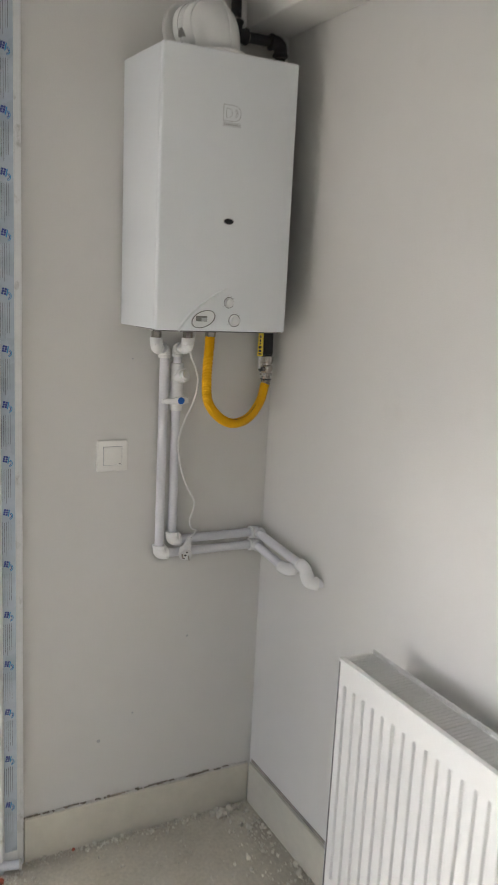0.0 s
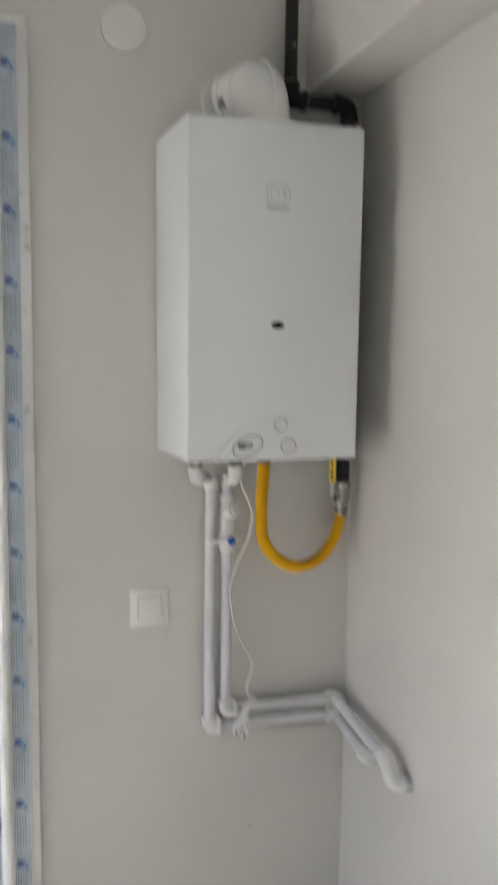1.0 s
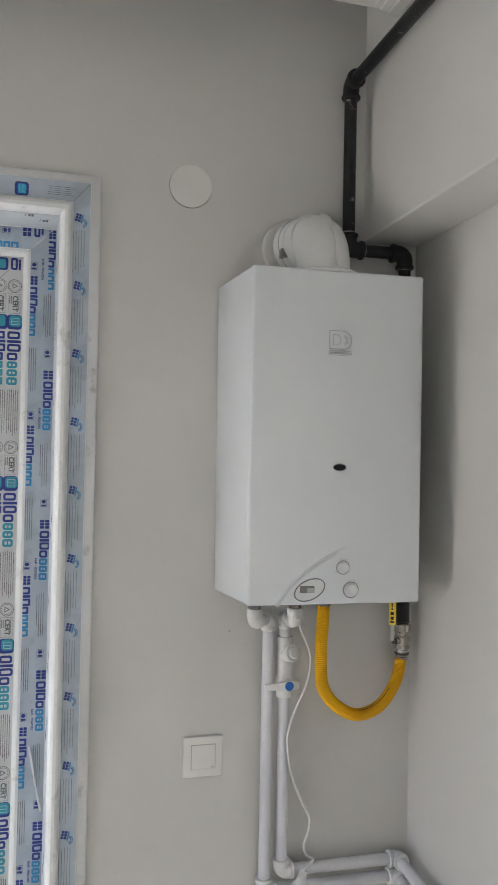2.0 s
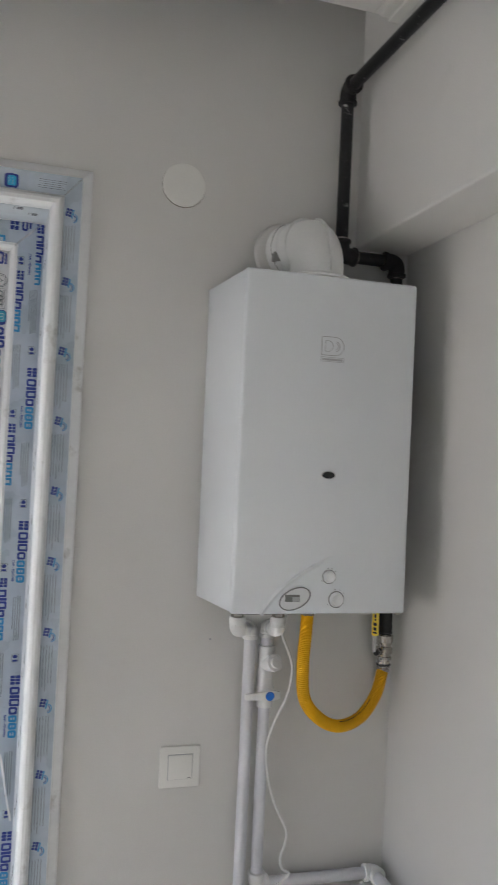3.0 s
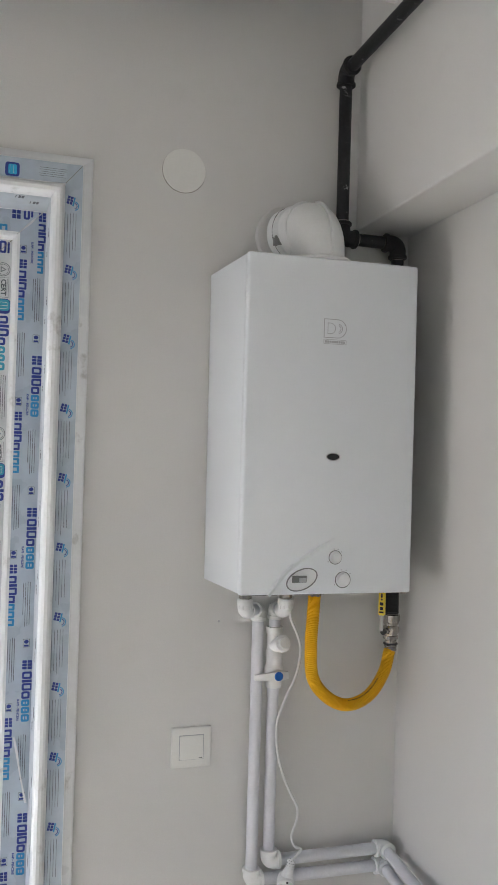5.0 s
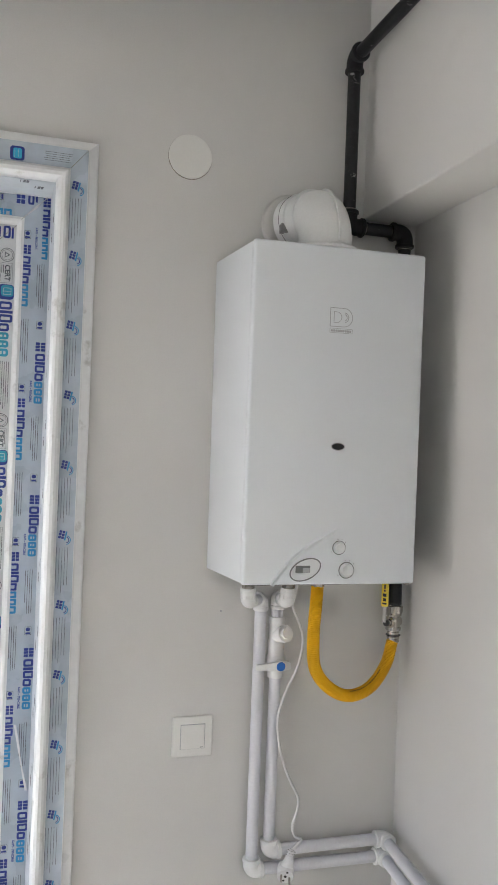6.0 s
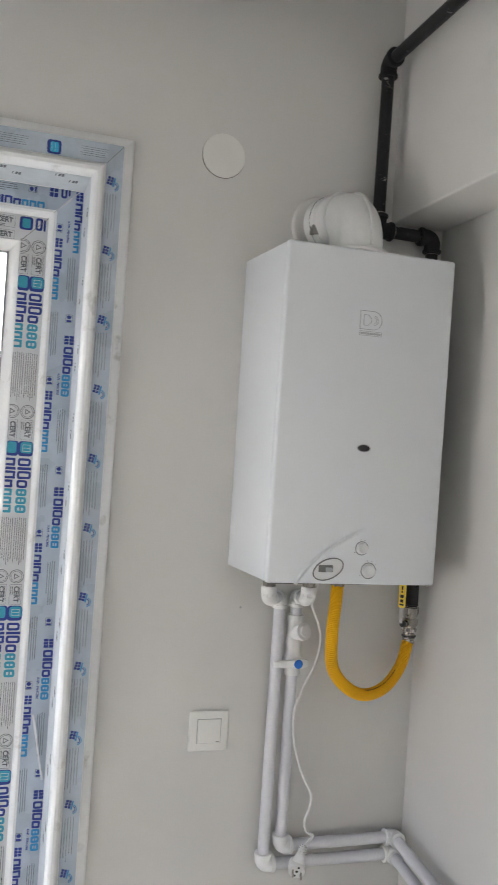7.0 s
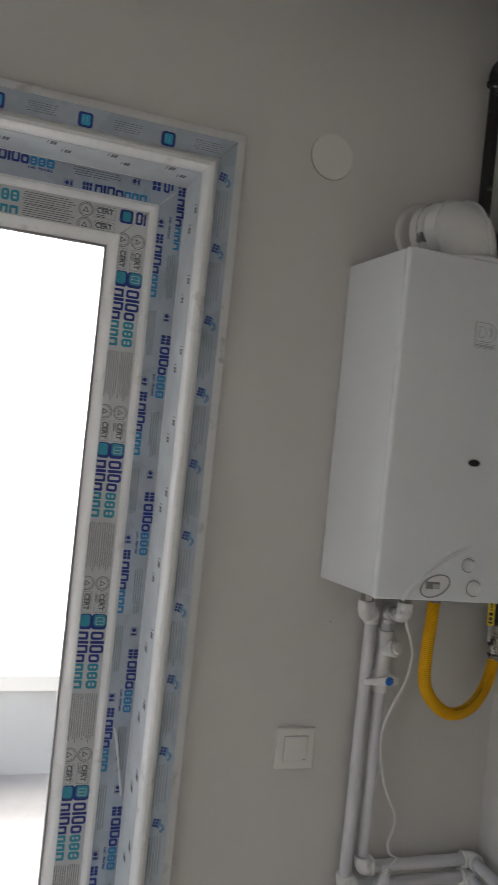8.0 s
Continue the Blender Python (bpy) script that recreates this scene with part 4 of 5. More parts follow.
cold = thing("valved_pipe", (X2, PY, ZU), "white plastic water pipe with strainer and blue-capped valve", "water pipe", "boiler water pipes")
part("boiler_nut", lathe(bmesh.new(), (X2 - 0.002, -0.100, BZ0 - 0.028), (0, 0, 1), [(0, 0.011), (0, 0.0135), (0.018, 0.0135), (0.019, 0.010), (0.030, 0.010)], 6), CHROME, cold, "nickel-plated nut")
elbow(cold, (X2 - 0.002, -0.100, 1.510), (0, 0, 1), (0, 1, -0.1), 0.022, 0.0158)
collar(cold, (X2 - 0.002, -0.100, 1.513))
elbow(cold, (X2, PY, 1.503), (0, -1, 0.1), (0, 0, -1), 0.024, 0.0158)
pipe(cold, (X2, -0.100, 1.510), (X2, PY, 1.503))
pipe(cold, (X2, PY, 1.51), (X2, PY, 1.38))
st = part("strainer", lathe(bmesh.new(), (X2, PY, 1.393), (0, 0, 1), [(0, 0.0135), (0, 0.0185), (0.014, 0.0185), (0.018, 0.0165), (0.050, 0.0165), (0.054, 0.0185), (0.068, 0.0185), (0.068, 0.0135)], 28),
          PPRFIT, cold, "white Y-shaped strainer", True)
part("strainer_cap", lathe(bmesh.new(), (X2 + 0.001, PY - 0.004, 1.420), (0.22, -0.85, 0.30), [(0, 0.0160), (0.022, 0.0160), (0.023, 0.0185), (0.034, 0.0185), (0.035, 0.0125), (0.041, 0.012), (0.042, 0.0)], 24),
     PPRFIT, st, "", True)
vb_ = part("valve_body", lathe(bmesh.new(), (X2, PY, 1.328), (0, 0, 1), [(0, 0.0135), (0, 0.0178), (0.014, 0.0178), (0.018, 0.0195), (0.024, 0.0215), (0.040, 0.0215), (0.046, 0.0195), (0.050, 0.0178), (0.066, 0.0178), (0.066, 0.0135)], 28),
           PPRFIT, cold, "white plastic ball valve", True)
part("valve_stem", lathe(bmesh.new(), (X2 + 0.001, PY - 0.010, 1.359), (0, -1, 0), [(0, 0.013), (0.012, 0.013), (0.014, 0.011), (0.018, 0.010)], 24), PPRFIT, vb_, "", True)
bm = bmesh.new()
flat(bm, [(-0.053, -0.0055), (-0.012, -0.0085), (0.003, -0.0115), (0.018, -0.0085), (0.026, -0.0075), (0.026, 0.0075), (0.018, 0.009),
          (0.003, 0.0115), (-0.012, 0.0085), (-0.053, 0.0065)], 0, 0.010)
bmesh.ops.bevel(bm, geom=bm.edges[:], offset=0.0015, segments=2, affect="EDGES", profile=0.5)
set_on(bm, face_frame(X2 - 0.001, PY - 0.024, 1.359, (1, 0, 0.03), (-0.03, 0, 1)))
lever = part("lever", bm, PPRFIT, vb_, "white valve lever", True)
part("lever_cap", lathe(bmesh.new(), (X2 + 0.001, PY - 0.0335, 1.359), (0, -1, 0), [(0, 0.0098), (0.002, 0.0098), (0.0032, 0.0085), (0.0034, 0.0)], 28), BLUECAP, vb_, "blue cap on the lever", True)
pipe(cold, (X2, PY, 1.335), (X2, PY, ZU))
elbow(cold, (X2, PY, ZU), (0, 0, 1), (1, 0, 0))
pipe(cold, (X2, PY, ZU), (XC + 0.003, PY, ZU - 0.003))
elbow(cold, (XC + 0.003, PY, ZU - 0.003), (-1, 0, 0), (0, -1, 0), 0.024)
pipe(cold, (XC + 0.003, PY, ZU - 0.003), (XC, -0.315, ZU - 0.021))
elbow(cold, (XC, -0.322, ZU - 0.022), (0, 1, 0.06), (0.1, -0.35, -0.9), 0.026)
elbow(cold, (XC + 0.004, -0.337, ZU - 0.060), (-0.1, 0.35, 0.9), (1, -0.3, -0.1), 0.026)
pipe(cold, (XC + 0.004, -0.337, ZU - 0.060), (0.01, -0.350, ZU - 0.064))

# ---- gas line ----
gas = thing("gas_pipe", (-0.045, -0.048, 1.49), "black iron gas pipe with screwed elbows", "gas pipe")
GY, GR = -0.044, 0.0142
GX, GZ, GT, GXR, GXT = -0.190, 2.335, 2.713, -0.0415, -0.050


def iron_elbow(p, d0, d1, arm=0.034):
    p, d0, d1 = Vector(p), Vector(d0).normalized(), Vector(d1).normalized()
    bm = sweep(bmesh.new(), rounded([p + d0 * arm, p, p + d1 * arm], 0.022, 8), 0.0185, 28)
    for d in (d0, d1):
        lathe(bm, p + d * (arm - 0.007), d, [(0, 0.0185), (0.001, 0.0215), (0.0065, 0.0215), (0.008, 0.0200), (0.008, 0.0140)], 28)
    return part("iron_elbow", bm, IRONFIT, gas, "rough black malleable elbow", True)


def iron_pipe(a, b):
    return part("pipe_length", sweep(bmesh.new(), [a, b], GR, 28), BLACKIRON, gas, smooth=True)


def thread(p, d):
    return part("thread", lathe(bmesh.new(), p, d, [(0, GR - 0.001), (0, GR + 0.0012), (0.006, GR + 0.0006), (0.006, GR - 0.001)], 24), CHROME, gas, "bare steel thread", True)


iron_pipe((-0.178, -2.6, GT + 0.012), (GX + 0.001, -0.05, GT))
iron_elbow((GX, GY, GT), (0.004, -1, 0.005), (0, 0, -1))
iron_pipe((GX, GY, GT - 0.02), (GX, GY, GZ + 0.02))
thread((GX, GY, GZ + 0.033), (0, 0, 1))
iron_elbow((GX, GY, GZ), (0, 0, 1), (1, 0, 0))
iron_pipe((GX + 0.02, GY, GZ), (GXT - 0.02, GY, GZ))
thread((GX + 0.033, GY, GZ), (1, 0, 0))
thread((GXT - 0.039, GY, GZ), (1, 0, 0))
iron_elbow((GXT, GY, GZ), (-1, 0, 0), (0, 0, -1))
iron_pipe((GXT, GY, GZ - 0.02), (GXR, GY, 1.484))
part("insulating_sleeve", lathe(bmesh.new(), (GXR, GY, 1.489), (-0.012, 0, 1), [(0, 0.0135), (0, 0.0160), (0.002, 0.0166), (0.10, 0.0166), (0.101, 0.0150)], 28), IRONFIT, gas, "black plastic sleeve", True)
thread((GXT, GY, GZ - 0.039), (0, 0, 1))

valve = thing("gas_valve", (GXR, GY, 1.40), "nickel gas ball valve with a yellow lever", "gas valve")
vbody = part("valve_body", lathe(bmesh.new(), (GXR, GY, 1.4130), (0, 0, 1), [(0, 0.012), (0, 0.0135), (0.010, 0.0135), (0.0105, 0.0120), (0.013, 0.0120), (0.0135, 0.0165), (0.021, 0.0165), (0.0215, 0.0150), (0.0235, 0.0150), (0.030, 0.0190), (0.040, 0.0190), (0.0445, 0.0150), (0.047, 0.0150), (0.0475, 0.0172), (0.051, 0.0172), (0.053, 0.0185), (0.069, 0.0185), (0.070, 0.014), (0.074, 0.014)], 28),
             CHROME, valve, smooth=True)
part("hex_nut", lathe(bmesh.new(), (GXR, GY, 1.4670), (0, 0, 1), [(0, 0.0), (0, 0.0205), (0.015, 0.0205), (0.015, 0.0)], 6), CHROME, vbody)
part("ferrule", lathe(bmesh.new(), (GXR, GY, 1.4000), (0, 0, 1), [(0, 0.0), (0, 0.0140), (0.003, 0.0148), (0.005, 0.0130), (0.007, 0.0130), (0.009, 0.0148), (0.012, 0.014), (0.014, 0.0)], 28), CHROME, vbody, smooth=True)
part("dark_ring", lathe(bmesh.new(), (GXR, GY, 1.4145), (0, 0, 1), [(0, 0.0), (0, 0.0168), (0.002, 0.0168), (0.002, 0.0)], 28), INK, vbody)
part("stem", lathe(bmesh.new(), (GXR - 0.010, GY - 0.006, 1.4460), (-0.85, -0.5, 0), [(0, 0.008), (0.014, 0.008), (0.015, 0.0065), (0.020, 0.0065), (0.021, 0.0)], 20), CHROME, vbody, smooth=True)
part("stem_nut", lathe(bmesh.new(), (GXR - 0.024, GY - 0.0145, 1.4460), (-0.85, -0.5, 0), [(0, 0.0), (0, 0.0075), (0.006, 0.0075), (0.006, 0.0)], 6), SOCKET, vbody)
bm = bmesh.new()
strip_pts = [(-0.0045, 0.002), (-0.0045, 0.012), (-0.0035, 0.026), (-0.005, 0.042), (0.005, 0.042), (0.0040, 0.024), (0.0035, 0.010), (0.003, 0.002)]
flat(bm, strip_pts, 0, 0.0025)
set_on(bm, face_frame(GXR - 0.031, GY - 0.0155, 1.4460, (0.7, -0.7, 0), (0, 0, 1)))
part("lever_arm", bm, STEEL, vbody, "bare steel lever arm")
bm = flat(bmesh.new(), rrect(-0.0075, 0.0075, 0.038, 0.116, 0.003), -0.001, 0.0045)
set_on(bm, face_frame(GXR - 0.031, GY - 0.0155, 1.4460, (0.7, -0.7, 0), (0, 0, 1)))
lv = part("lever_sleeve", bm, YELLOW, vbody, "yellow plastic lever sleeve")
bm = bmesh.new()
for k, (a, b, w) in enumerate(((0.043, 0.047, 0.005), (0.050, 0.057, 0.0035), (0.0605, 0.0675, 0.004), (0.072, 0.076, 0.002), (0.078, 0.088, 0.0018), (0.091, 0.098, 0.0022))):
    flat(bm, rrect(-w, w, a, b, 0.001), 0.0045, 0.0049)
set_on(bm, face_frame(GXR - 0.031, GY - 0.0155, 1.4460, (0.7, -0.7, 0), (0, 0, 1)))
part("lever_print", bm, INK, lv, "black printed bars")

part("neck_ring", lathe(bmesh.new(), (GXR, GY, 1.4860), (0, 0, 1), [(0, 0.0), (0, 0.0172), (0.0025, 0.0176), (0.003, 0.0)], 28), INK, vbody)
part("hex_collar", lathe(bmesh.new(), (GXR, GY, 1.4270), (0, 0, 1), [(0, 0.0), (0, 0.0182), (0.006, 0.0182), (0.006, 0.0)], 6), STEEL, vbody)

hose = thing("gas_hose", (-0.16, -0.085, 1.28), "yellow ribbed flexible gas hose hanging in a loop", "gas hose")
path = smooth_path([(-0.260, -0.113, 1.5430), (-0.2620, -0.1130, 1.500), (-0.2630, -0.108, 1.435), (-0.253, -0.100, 1.362), (-0.2120, -0.090, 1.314),
                    (-0.160, -0.079, 1.2925), (-0.104, -0.066, 1.306), (-0.0620, -0.053, 1.350), (-0.0435, -0.045, 1.401)], 34)
rad = [0.01335 + 0.0005 * (1 if k % 2 else -1) for k in range(len(path))]
body_ = part("ribbed_tube", sweep(bmesh.new(), path, rad, 22), HOSE, hose, smooth=True, angle=0.5)
part("end_fitting", lathe(bmesh.new(), (-0.260, -0.113, 1.5418), (0, 0, 1), [(0, 0.0), (0, 0.0148), (0.014, 0.0148), (0.015, 0.0125), (0.028, 0.0125)], 6), CHROME, hose, "nickel hose end", True)
# a line of print along the hose's inner bend
bm = bmesh.new()
rg = random.Random(21)
k = 165
while k < 225:
    w = rg.choice((1, 2, 2, 3))
    a, b = path[k], path[k + w]
    tdir = (b - a).normalized()
    mid = Vector((-0.155, -0.082, 1.40))
    n_in = (mid - a)
    n_in = (n_in - tdir * n_in.dot(tdir)).normalized()
    view = Vector((-0.35, -0.93, 0.1))
    view = (view - tdir * view.dot(tdir)).normalized()
    nn = (n_in * 0.86 + view * 0.50).normalized()
    side = tdir.cross(nn).normalized()
    base = [a + nn * 0.0142 + side * 0.0010, b + nn * 0.0142 + side * 0.0010, b + nn * 0.0142 - side * 0.0010, a + nn * 0.0142 - side * 0.0010]
    bm.faces.new([bm.verts.new(p) for p in base])
    k += w + 1
part("hose_print", bm, INK, body_, "line of small black print")

# ---- power cable and plug ----
cab = thing("power_cable", (-0.29, -0.06, 0.90), "thin white boiler cable with an unplugged two-pin plug", "power cable")
cpath = smooth_path([(-0.298, -0.105, 1.566), (-0.302, -0.092, 1.520), (-0.302, -0.080, 1.494), (-0.281, -0.073, 1.450), (-0.2715, -0.070, 1.413), (-0.280, -0.066, 1.358), (-0.302, -0.060, 1.305),
                     (-0.3165, -0.054, 1.250), (-0.3105, -0.048, 1.190), (-0.2945, -0.045, 1.135), (-0.2780, -0.045, 1.098), (-0.2605, -0.048, 1.062), (-0.2635, -0.052, 1.035),
                     (-0.2740, -0.054, 1.006), (-0.2690, -0.057, 0.984), (-0.2555, -0.061, 0.977), (-0.2640, -0.064, 0.968), (-0.2790, -0.066, 0.957)], 8)
part("flex", sweep(bmesh.new(), cpath, 0.0030, 12), CABLE, cab, smooth=True)
pd = Vector((-0.35, -0.15, -1.0)).normalized()
p0 = Vector((-0.2770, -0.066, 0.960))
bm = bmesh.new()
lathe(bm, p0, pd, [(0, 0.0045), (0.002, 0.0065), (0.024, 0.0085), (0.026, 0.0075)], 16)
for k in range(4):
    lathe(bm, p0 + pd * (0.003 + 0.0052 * k), pd, [(0, 0.006), (0.0004, 0.0095), (0.0026, 0.0098), (0.003, 0.006)], 16)
pl = part("strain_relief", bm, CABLE, cab, "ribbed cable grip", True)
face_n = Vector((-0.30, -0.88, -0.30)).normalized()
pc = p0 + pd * 0.050
bm = lathe(bmesh.new(), pc - face_n * 0.022, face_n, [(0, 0.012), (0.004, 0.0165), (0.016, 0.0185), (0.030, 0.0185), (0.0315, 0.0175), (0.0315, 0.0)], 28)
sweep(bm, [p0 + pd * 0.018, p0 + pd * 0.034, pc - face_n * 0.008], [0.0095, 0.0135, 0.0165], 20)
pb = part("plug_body", bm, CABLE, cab, "round white plug", True)
sx = face_n.cross(Vector((0, 0, 1))).normalized()
sy = sx.cross(face_n).normalized()
for s_ in (-1, 1):
    part("pin", lathe(bmesh.new(), pc + face_n * 0.009 + (sx * 0.94 + sy * 0.34) * 0.0095 * s_, face_n, [(0, 0.0024), (0.017, 0.0024), (0.019, 0.0012), (0.019, 0.0)], 14), CHROME, pb, "steel pin", True)
bm = bmesh.new()
lathe(bm, pc + face_n * 0.0093, face_n, [(0, 0.0), (0, 0.0032), (0.0005, 0.0032), (0.0005, 0.0)], 14)
for s_ in (-1, 1):
    lathe(bm, pc + face_n * 0.0093 + (sy * 0.94 - sx * 0.34) * 0.0115 * s_, face_n, [(0, 0.0), (0, 0.0026), (0.0005, 0.0026), (0.0005, 0.0)], 12)
part("earth_contact", bm, SOCKET, pb)

# ---- radiator ----
RF, RB, RY0, RY1, RZ0, RZ1 = -0.184, -0.082, -0.712, -1.912, 0.258, 0.8555
rad_ = thing("radiator", (-0.13, -1.3, RZ0), "white steel panel radiator with ribbed front, on the wall", "radiator")


def rad_panel(name, x_face, inward):
    """A pressed panel, 10 mm thick: a flat rim, and upright flutes with narrow grooves between."""
    bm = bmesh.new()
    pitch, y = 0.0352, RY0 - 0.024
    rows = [(RY0 - 0.0085, 0.0), (RY0 - 0.015, 0.0)]
    while y - pitch > RY1 + 0.012:
        rows += [(y, 0.0), (y - 0.0030, 0.0010), (y - 0.0065, 0.0058), (y - 0.0125, 0.0058), (y - 0.0160, 0.0010), (y - 0.0190, 0.0)]
        y -= pitch
    rows += [(RY1 + 0.010, 0.0), (RY1 + 0.003, 0.0)]
    zs = [(RZ0 + 0.002, 0.0), (RZ0 + 0.045, 0.0), (RZ0 + 0.055, 0.8), (RZ0 + 0.062, 1.0), (RZ1 - 0.068, 1.0), (RZ1 - 0.060, 0.75), (RZ1 - 0.051, 0.0), (RZ1 - 0.001, 0.0)]
    grid = [[bm.verts.new((x_face + inward * d * k, yy, zz)) for yy, d in rows] for zz, k in zs]
    back = [[bm.verts.new((x_face + inward * 0.010, yy, zz)) for yy in (rows[0][0], rows[-1][0])] for zz in (zs[0][0], zs[-1][0])]
    for a, b in zip(grid, grid[1:]):
        for i in range(len(rows) - 1):
            bm.faces.new((a[i], a[i + 1], b[i + 1], b[i]))
    bm.faces.new((back[0][0], back[0][1], back[1][1], back[1][0]))
    bm.faces.new([*grid[0], back[0][1], back[0][0]])
    bm.faces.new([*grid[-1], back[1][1], back[1][0]])
    bm.faces.new([*[g[0] for g in grid], back[1][0], back[0][0]])
    bm.faces.new([*[g[-1] for g in grid], back[1][1], back[0][1]])
    return part(name, bm, RADWHITE, rad_)


rad_panel("front_panel", RF, 1)
rad_panel("back_panel", RB - 0.001, -1)
part("panel_edge", boxed(RF + 0.0005, RF + 0.0155, RY0 - 0.0050, RY0, RZ0, RZ1 + 0.004, 0.0008), RADWHITE, rad_)
# solid dark strip that paints the shade in the slit beside the front panel
part("edge_shadow_gap", boxed(RF - 0.0008, RF + 0.0050, RY0 - 0.0078, RY0 - 0.0052, RZ0 + 0.002, RZ1 - 0.004), SOCKET, rad_)
part("side_cover", boxed(RF + 0.016, RB, RY0 - 0.004, RY0 - 0.0005, RZ0 + 0.01, RZ1 + 0.001, 0.0008), RADWHITE, rad_)
part("side_cover", boxed(RF + 0.004, RB, RY1, RY1 + 0.003, RZ0 + 0.01, RZ1 - 0.001, 0.001), RADWHITE, rad_)
part("top_rail", boxed(RF + 0.0005, RF + 0.014, RY1, RY0 - 0.0002, RZ1 - 0.004, RZ1 + 0.004, 0.0018), RADWHITE, rad_)
part("top_rail", boxed(RB - 0.010, RB, RY1, RY0 - 0.0002, RZ1 - 0.004, RZ1 + 0.003, 0.0015), RADWHITE, rad_)
y, k = RY0 - 0.008, 0
slat_me = mesh_of("grille_slat", boxed(RF + 0.015, RB - 0.011, -0.0024, 0.0024, -0.004, 0.0, 0.0006, 1), RADWHITE)
tooth = mesh_of("grille_tooth", boxed(RB - 0.012, RB - 0.004, -0.0022, 0.0022, 0.0, 0.0080, 0.0006, 1), RADWHITE)
while y > RY1 + 0.01 and k < 200:
    for nm, me, zz in (("grille_slat", slat_me, RZ1 + 0.0005), ("grille_tooth", tooth, RZ1 + 0.0005)):
        ob = new(nm, me)
        ob.parent = rad_
        ob.matrix_parent_inverse = rad_.matrix_world.inverted()
        ob.matrix_world = pose(0, y, zz)
    y -= 0.0108
    k += 1
for yy in (-1.045, -1.6):
    part("grille_bar", boxed(RF + 0.014, RB - 0.010, yy - 0.0025, yy + 0.0025, RZ1 + 0.0002, RZ1 + 0.0016, 0.0006), RADGRILLE, rad_)
bm = bmesh.new()
y = RY0 - 0.03
while y > RY1 + 0.03:
    box(bm, RF + 0.022, RB - 0.018, y - 0.0007, y + 0.0007, RZ0 + 0.03, RZ1 - 0.14)
    y -= 0.02
part("convector_fins", bm, RADGRILLE, rad_, "grey steel convector fins")
for yy in (-0.90, -1.72):
    part("bracket", boxed(RB + 0.0005, -0.0005, yy - 0.015, yy + 0.015, RZ0 + 0.06, RZ1 - 0.08, 0.002), RADWHITE, rad_, "white wall bracket")

# ---- loose things on the floor ----
off = thing("pipe_offcut", (-0.80, -0.035, 0.0), "white plastic pipe offcut lying by the door frame", "pipe offcut")
bm = bmesh.new()
oa, ob_ = Vector((-0.90, 0.012 - 0.035, 0.030)), Vector((-0.762, -0.046, 0.0245))
sweep(bm, [oa, ob_], 0.0128, 24)
part("tube", bm, PPR, off, smooth=True)
odir = (ob_ - oa).normalized()
part("broken_end", lathe(bmesh.new(), ob_ - odir * 0.004, odir, [(0, 0.0125), (0.002, 0.0158), (0.008, 0.0145), (0.0095, 0.011), (0.0095, 0.0)], 14), FILLER, off, "dusty pipe end")
chip = bmesh.new()
bmesh.ops.create_icosphere(chip, subdivisions=2, radius=0.012)
rg = random.Random(8)
for v in chip.verts:
    v.co = Vector((v.co.x * 1.3, v.co.y, v.co.z * 0.8)) * rg.uniform(0.8, 1.15)
set_on(chip, pose(-0.828, -0.075, 0.009))
tagged(part("brick_chip", chip, BRICKCHIP), "small red brick chip on the dusty floor", "rubble")
chip = bmesh.new()
bmesh.ops.create_icosphere(chip, subdivisions=1, radius=0.005)
for v in chip.verts:
    v.co *= rg.uniform(0.75, 1.2)
set_on(chip, pose(-0.600, -0.022, 0.004))
tagged(part("brick_chip", chip, BRICKCHIP), "tiny red brick crumb against the skirting", "rubble")


ico = bmesh.new()
bmesh.ops.create_icosphere(ico, subdivisions=1, radius=1.0)
ICO_V, ICO_F = [v.co.copy() for v in ico.verts], [[v.index for v in f.verts] for f in ico.faces]
ico.free()


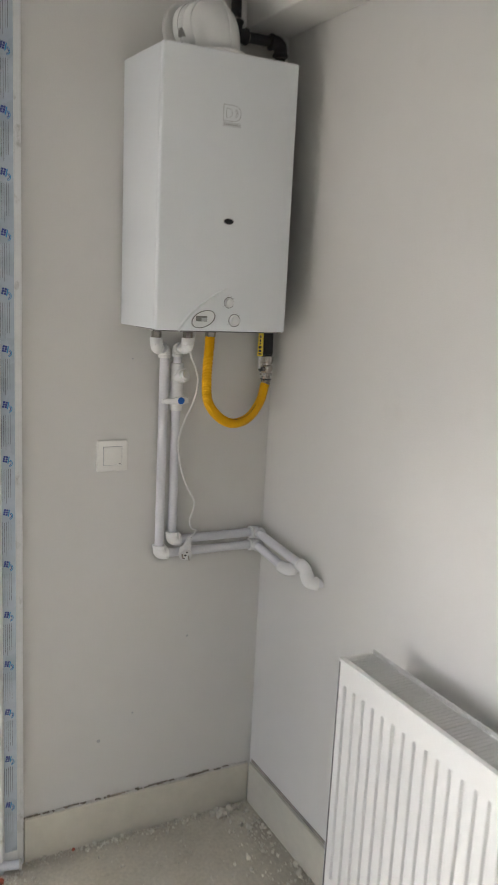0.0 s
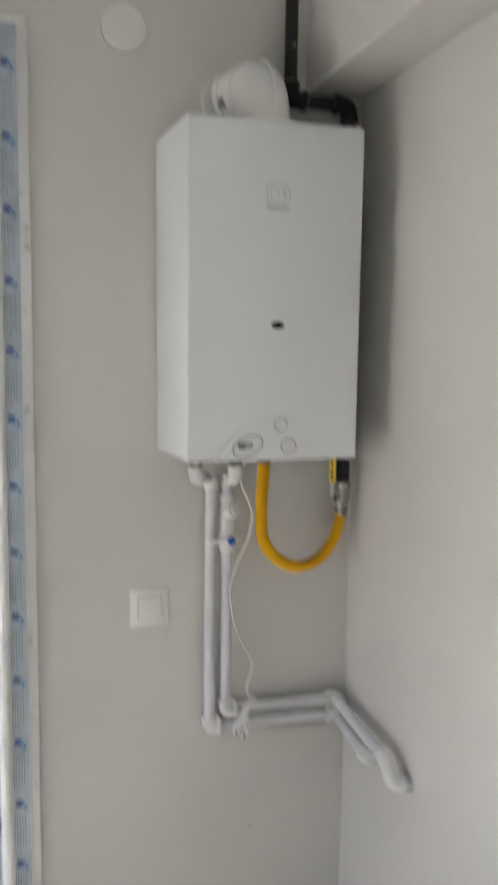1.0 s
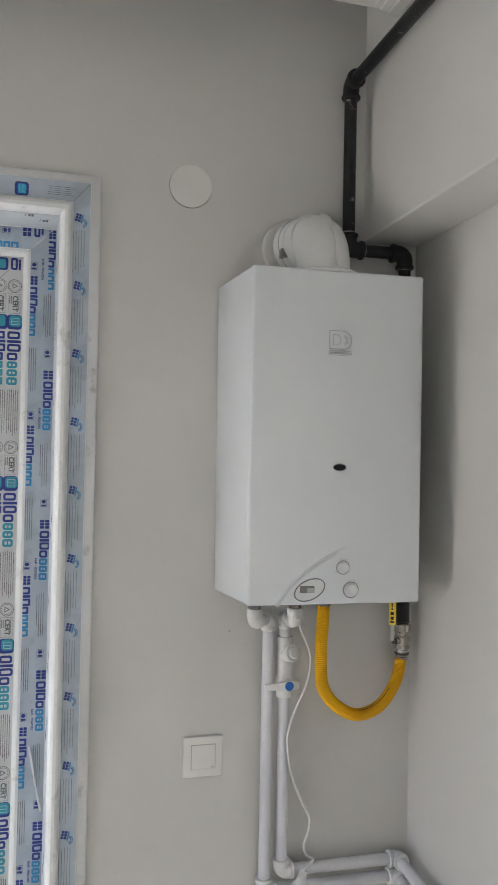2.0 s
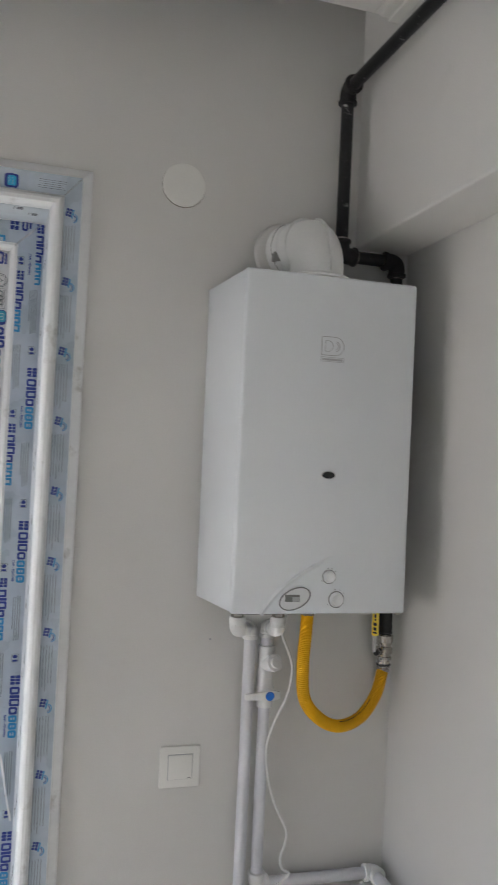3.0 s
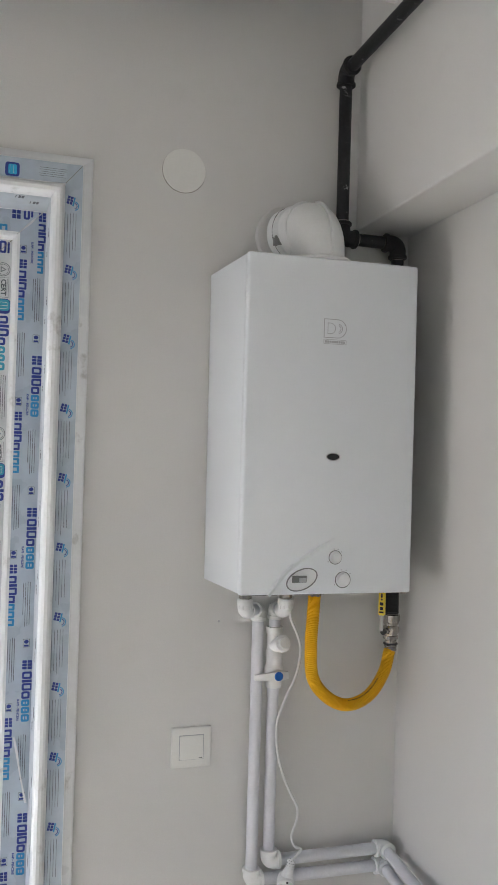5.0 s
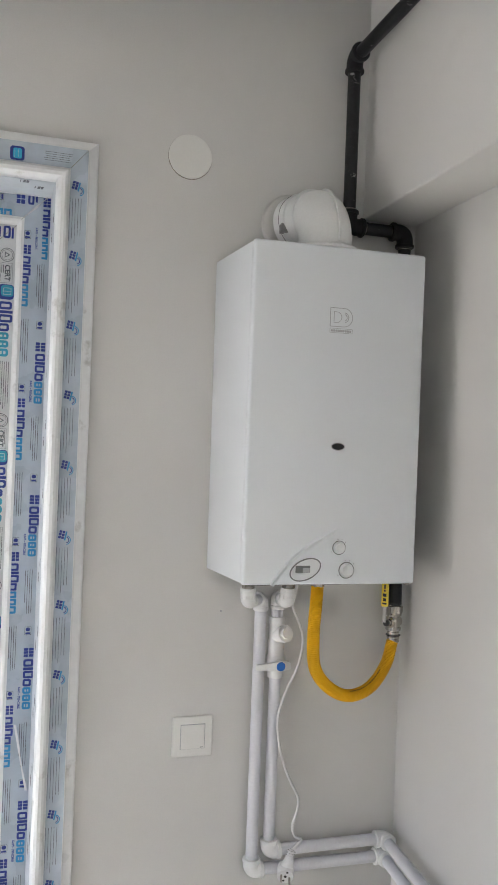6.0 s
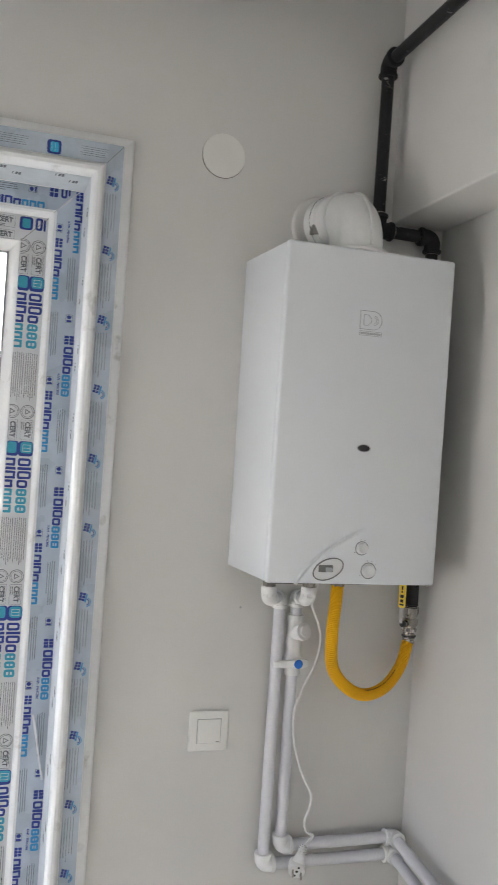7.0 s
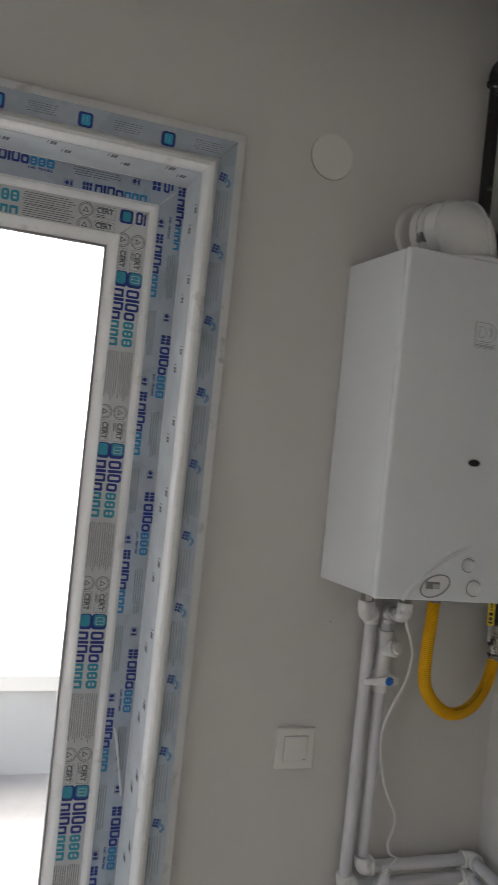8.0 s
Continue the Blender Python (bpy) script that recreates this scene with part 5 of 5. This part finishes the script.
def lump(bm, x, y, r, flatten, rr):
    """One angular crumb of plaster."""
    g = {"verts": [bm.verts.new(c * r) for c in ICO_V]}
    for f in ICO_F:
        bm.faces.new([g["verts"][i] for i in f])
    rot = Euler((rr.uniform(0, 6), rr.uniform(0, 6), rr.uniform(0, 6))).to_matrix()
    low = 9
    for v in g["verts"]:
        c = v.co * rr.uniform(0.65, 1.25)
        c = rot @ Vector((c.x * rr.uniform(0.8, 1.2), c.y * 0.9, c.z * flatten))
        v.co = c
        low = min(low, c.z)
    for v in g["verts"]:
        v.co += Vector((x, y, -low - r * 0.15))


rg = random.Random(12)
pile = []
for k in range(26):
    a = rg.uniform(0, 1)
    pile.append((-0.145 + 0.095 * a + rg.uniform(-0.012, 0.012), -0.032 - rg.uniform(0, 0.030), rg.uniform(0.005, 0.0135)))
pile += [(-0.072, -0.145, 0.012), (-0.030, -0.130, 0.009), (-0.025, -0.150, 0.007), (-0.028, -0.385, 0.013), (-0.036, -0.400, 0.008), (-0.140, -0.270, 0.010)]
for x, y, r in pile:
    bm = bmesh.new()
    lump(bm, x, y, r, 0.75, rg)
    tagged(part("plaster_chunk", bm, CRUMB), "broken lump of pale plaster on the floor", "rubble", "plaster lumps on the floor")
bm = bmesh.new()
for k in range(1150):
    zone = rg.random()
    if zone < 0.30:
        x, y = rg.uniform(-0.74, -0.02), -0.017 - abs(rg.gauss(0, 0.016))
    elif zone < 0.58:
        x, y = -0.018 - abs(rg.gauss(0, 0.07)), rg.uniform(-0.62, -0.03)
    elif zone < 0.74:
        x, y = rg.gauss(-0.83, 0.05), -0.05 - abs(rg.gauss(0, 0.05))
    else:
        x, y = rg.uniform(-0.9, -0.02), rg.uniform(-0.7, -0.02)
    lump(bm, x, y, min(0.0095, 0.0014 + rg.expovariate(1 / 0.0017)), 0.7, rg)
tagged(part("plaster_debris", bm, CRUMB), "scattered plaster crumbs and dust on the floor", "debris", kind="stuff")

# small dents and marks on the painted wall
for x, z, r in ((-0.521, 0.329, 0.0060), (-0.416, 0.399, 0.0036), (-0.245, 0.62, 0.0040), (-0.44, 1.47, 0.0026), (-0.2075, 1.465, 0.0018)):
    bm = lathe(bmesh.new(), (x, -0.0002, z), (0, -1, 0), [(0, r), (0.0006, r * 0.8), (0.0008, 0.0)], 9)
    tagged(part("wall_mark", bm, EMBOSS), "small grey plug mark on the painted wall", "wall mark", "marks on the wall")
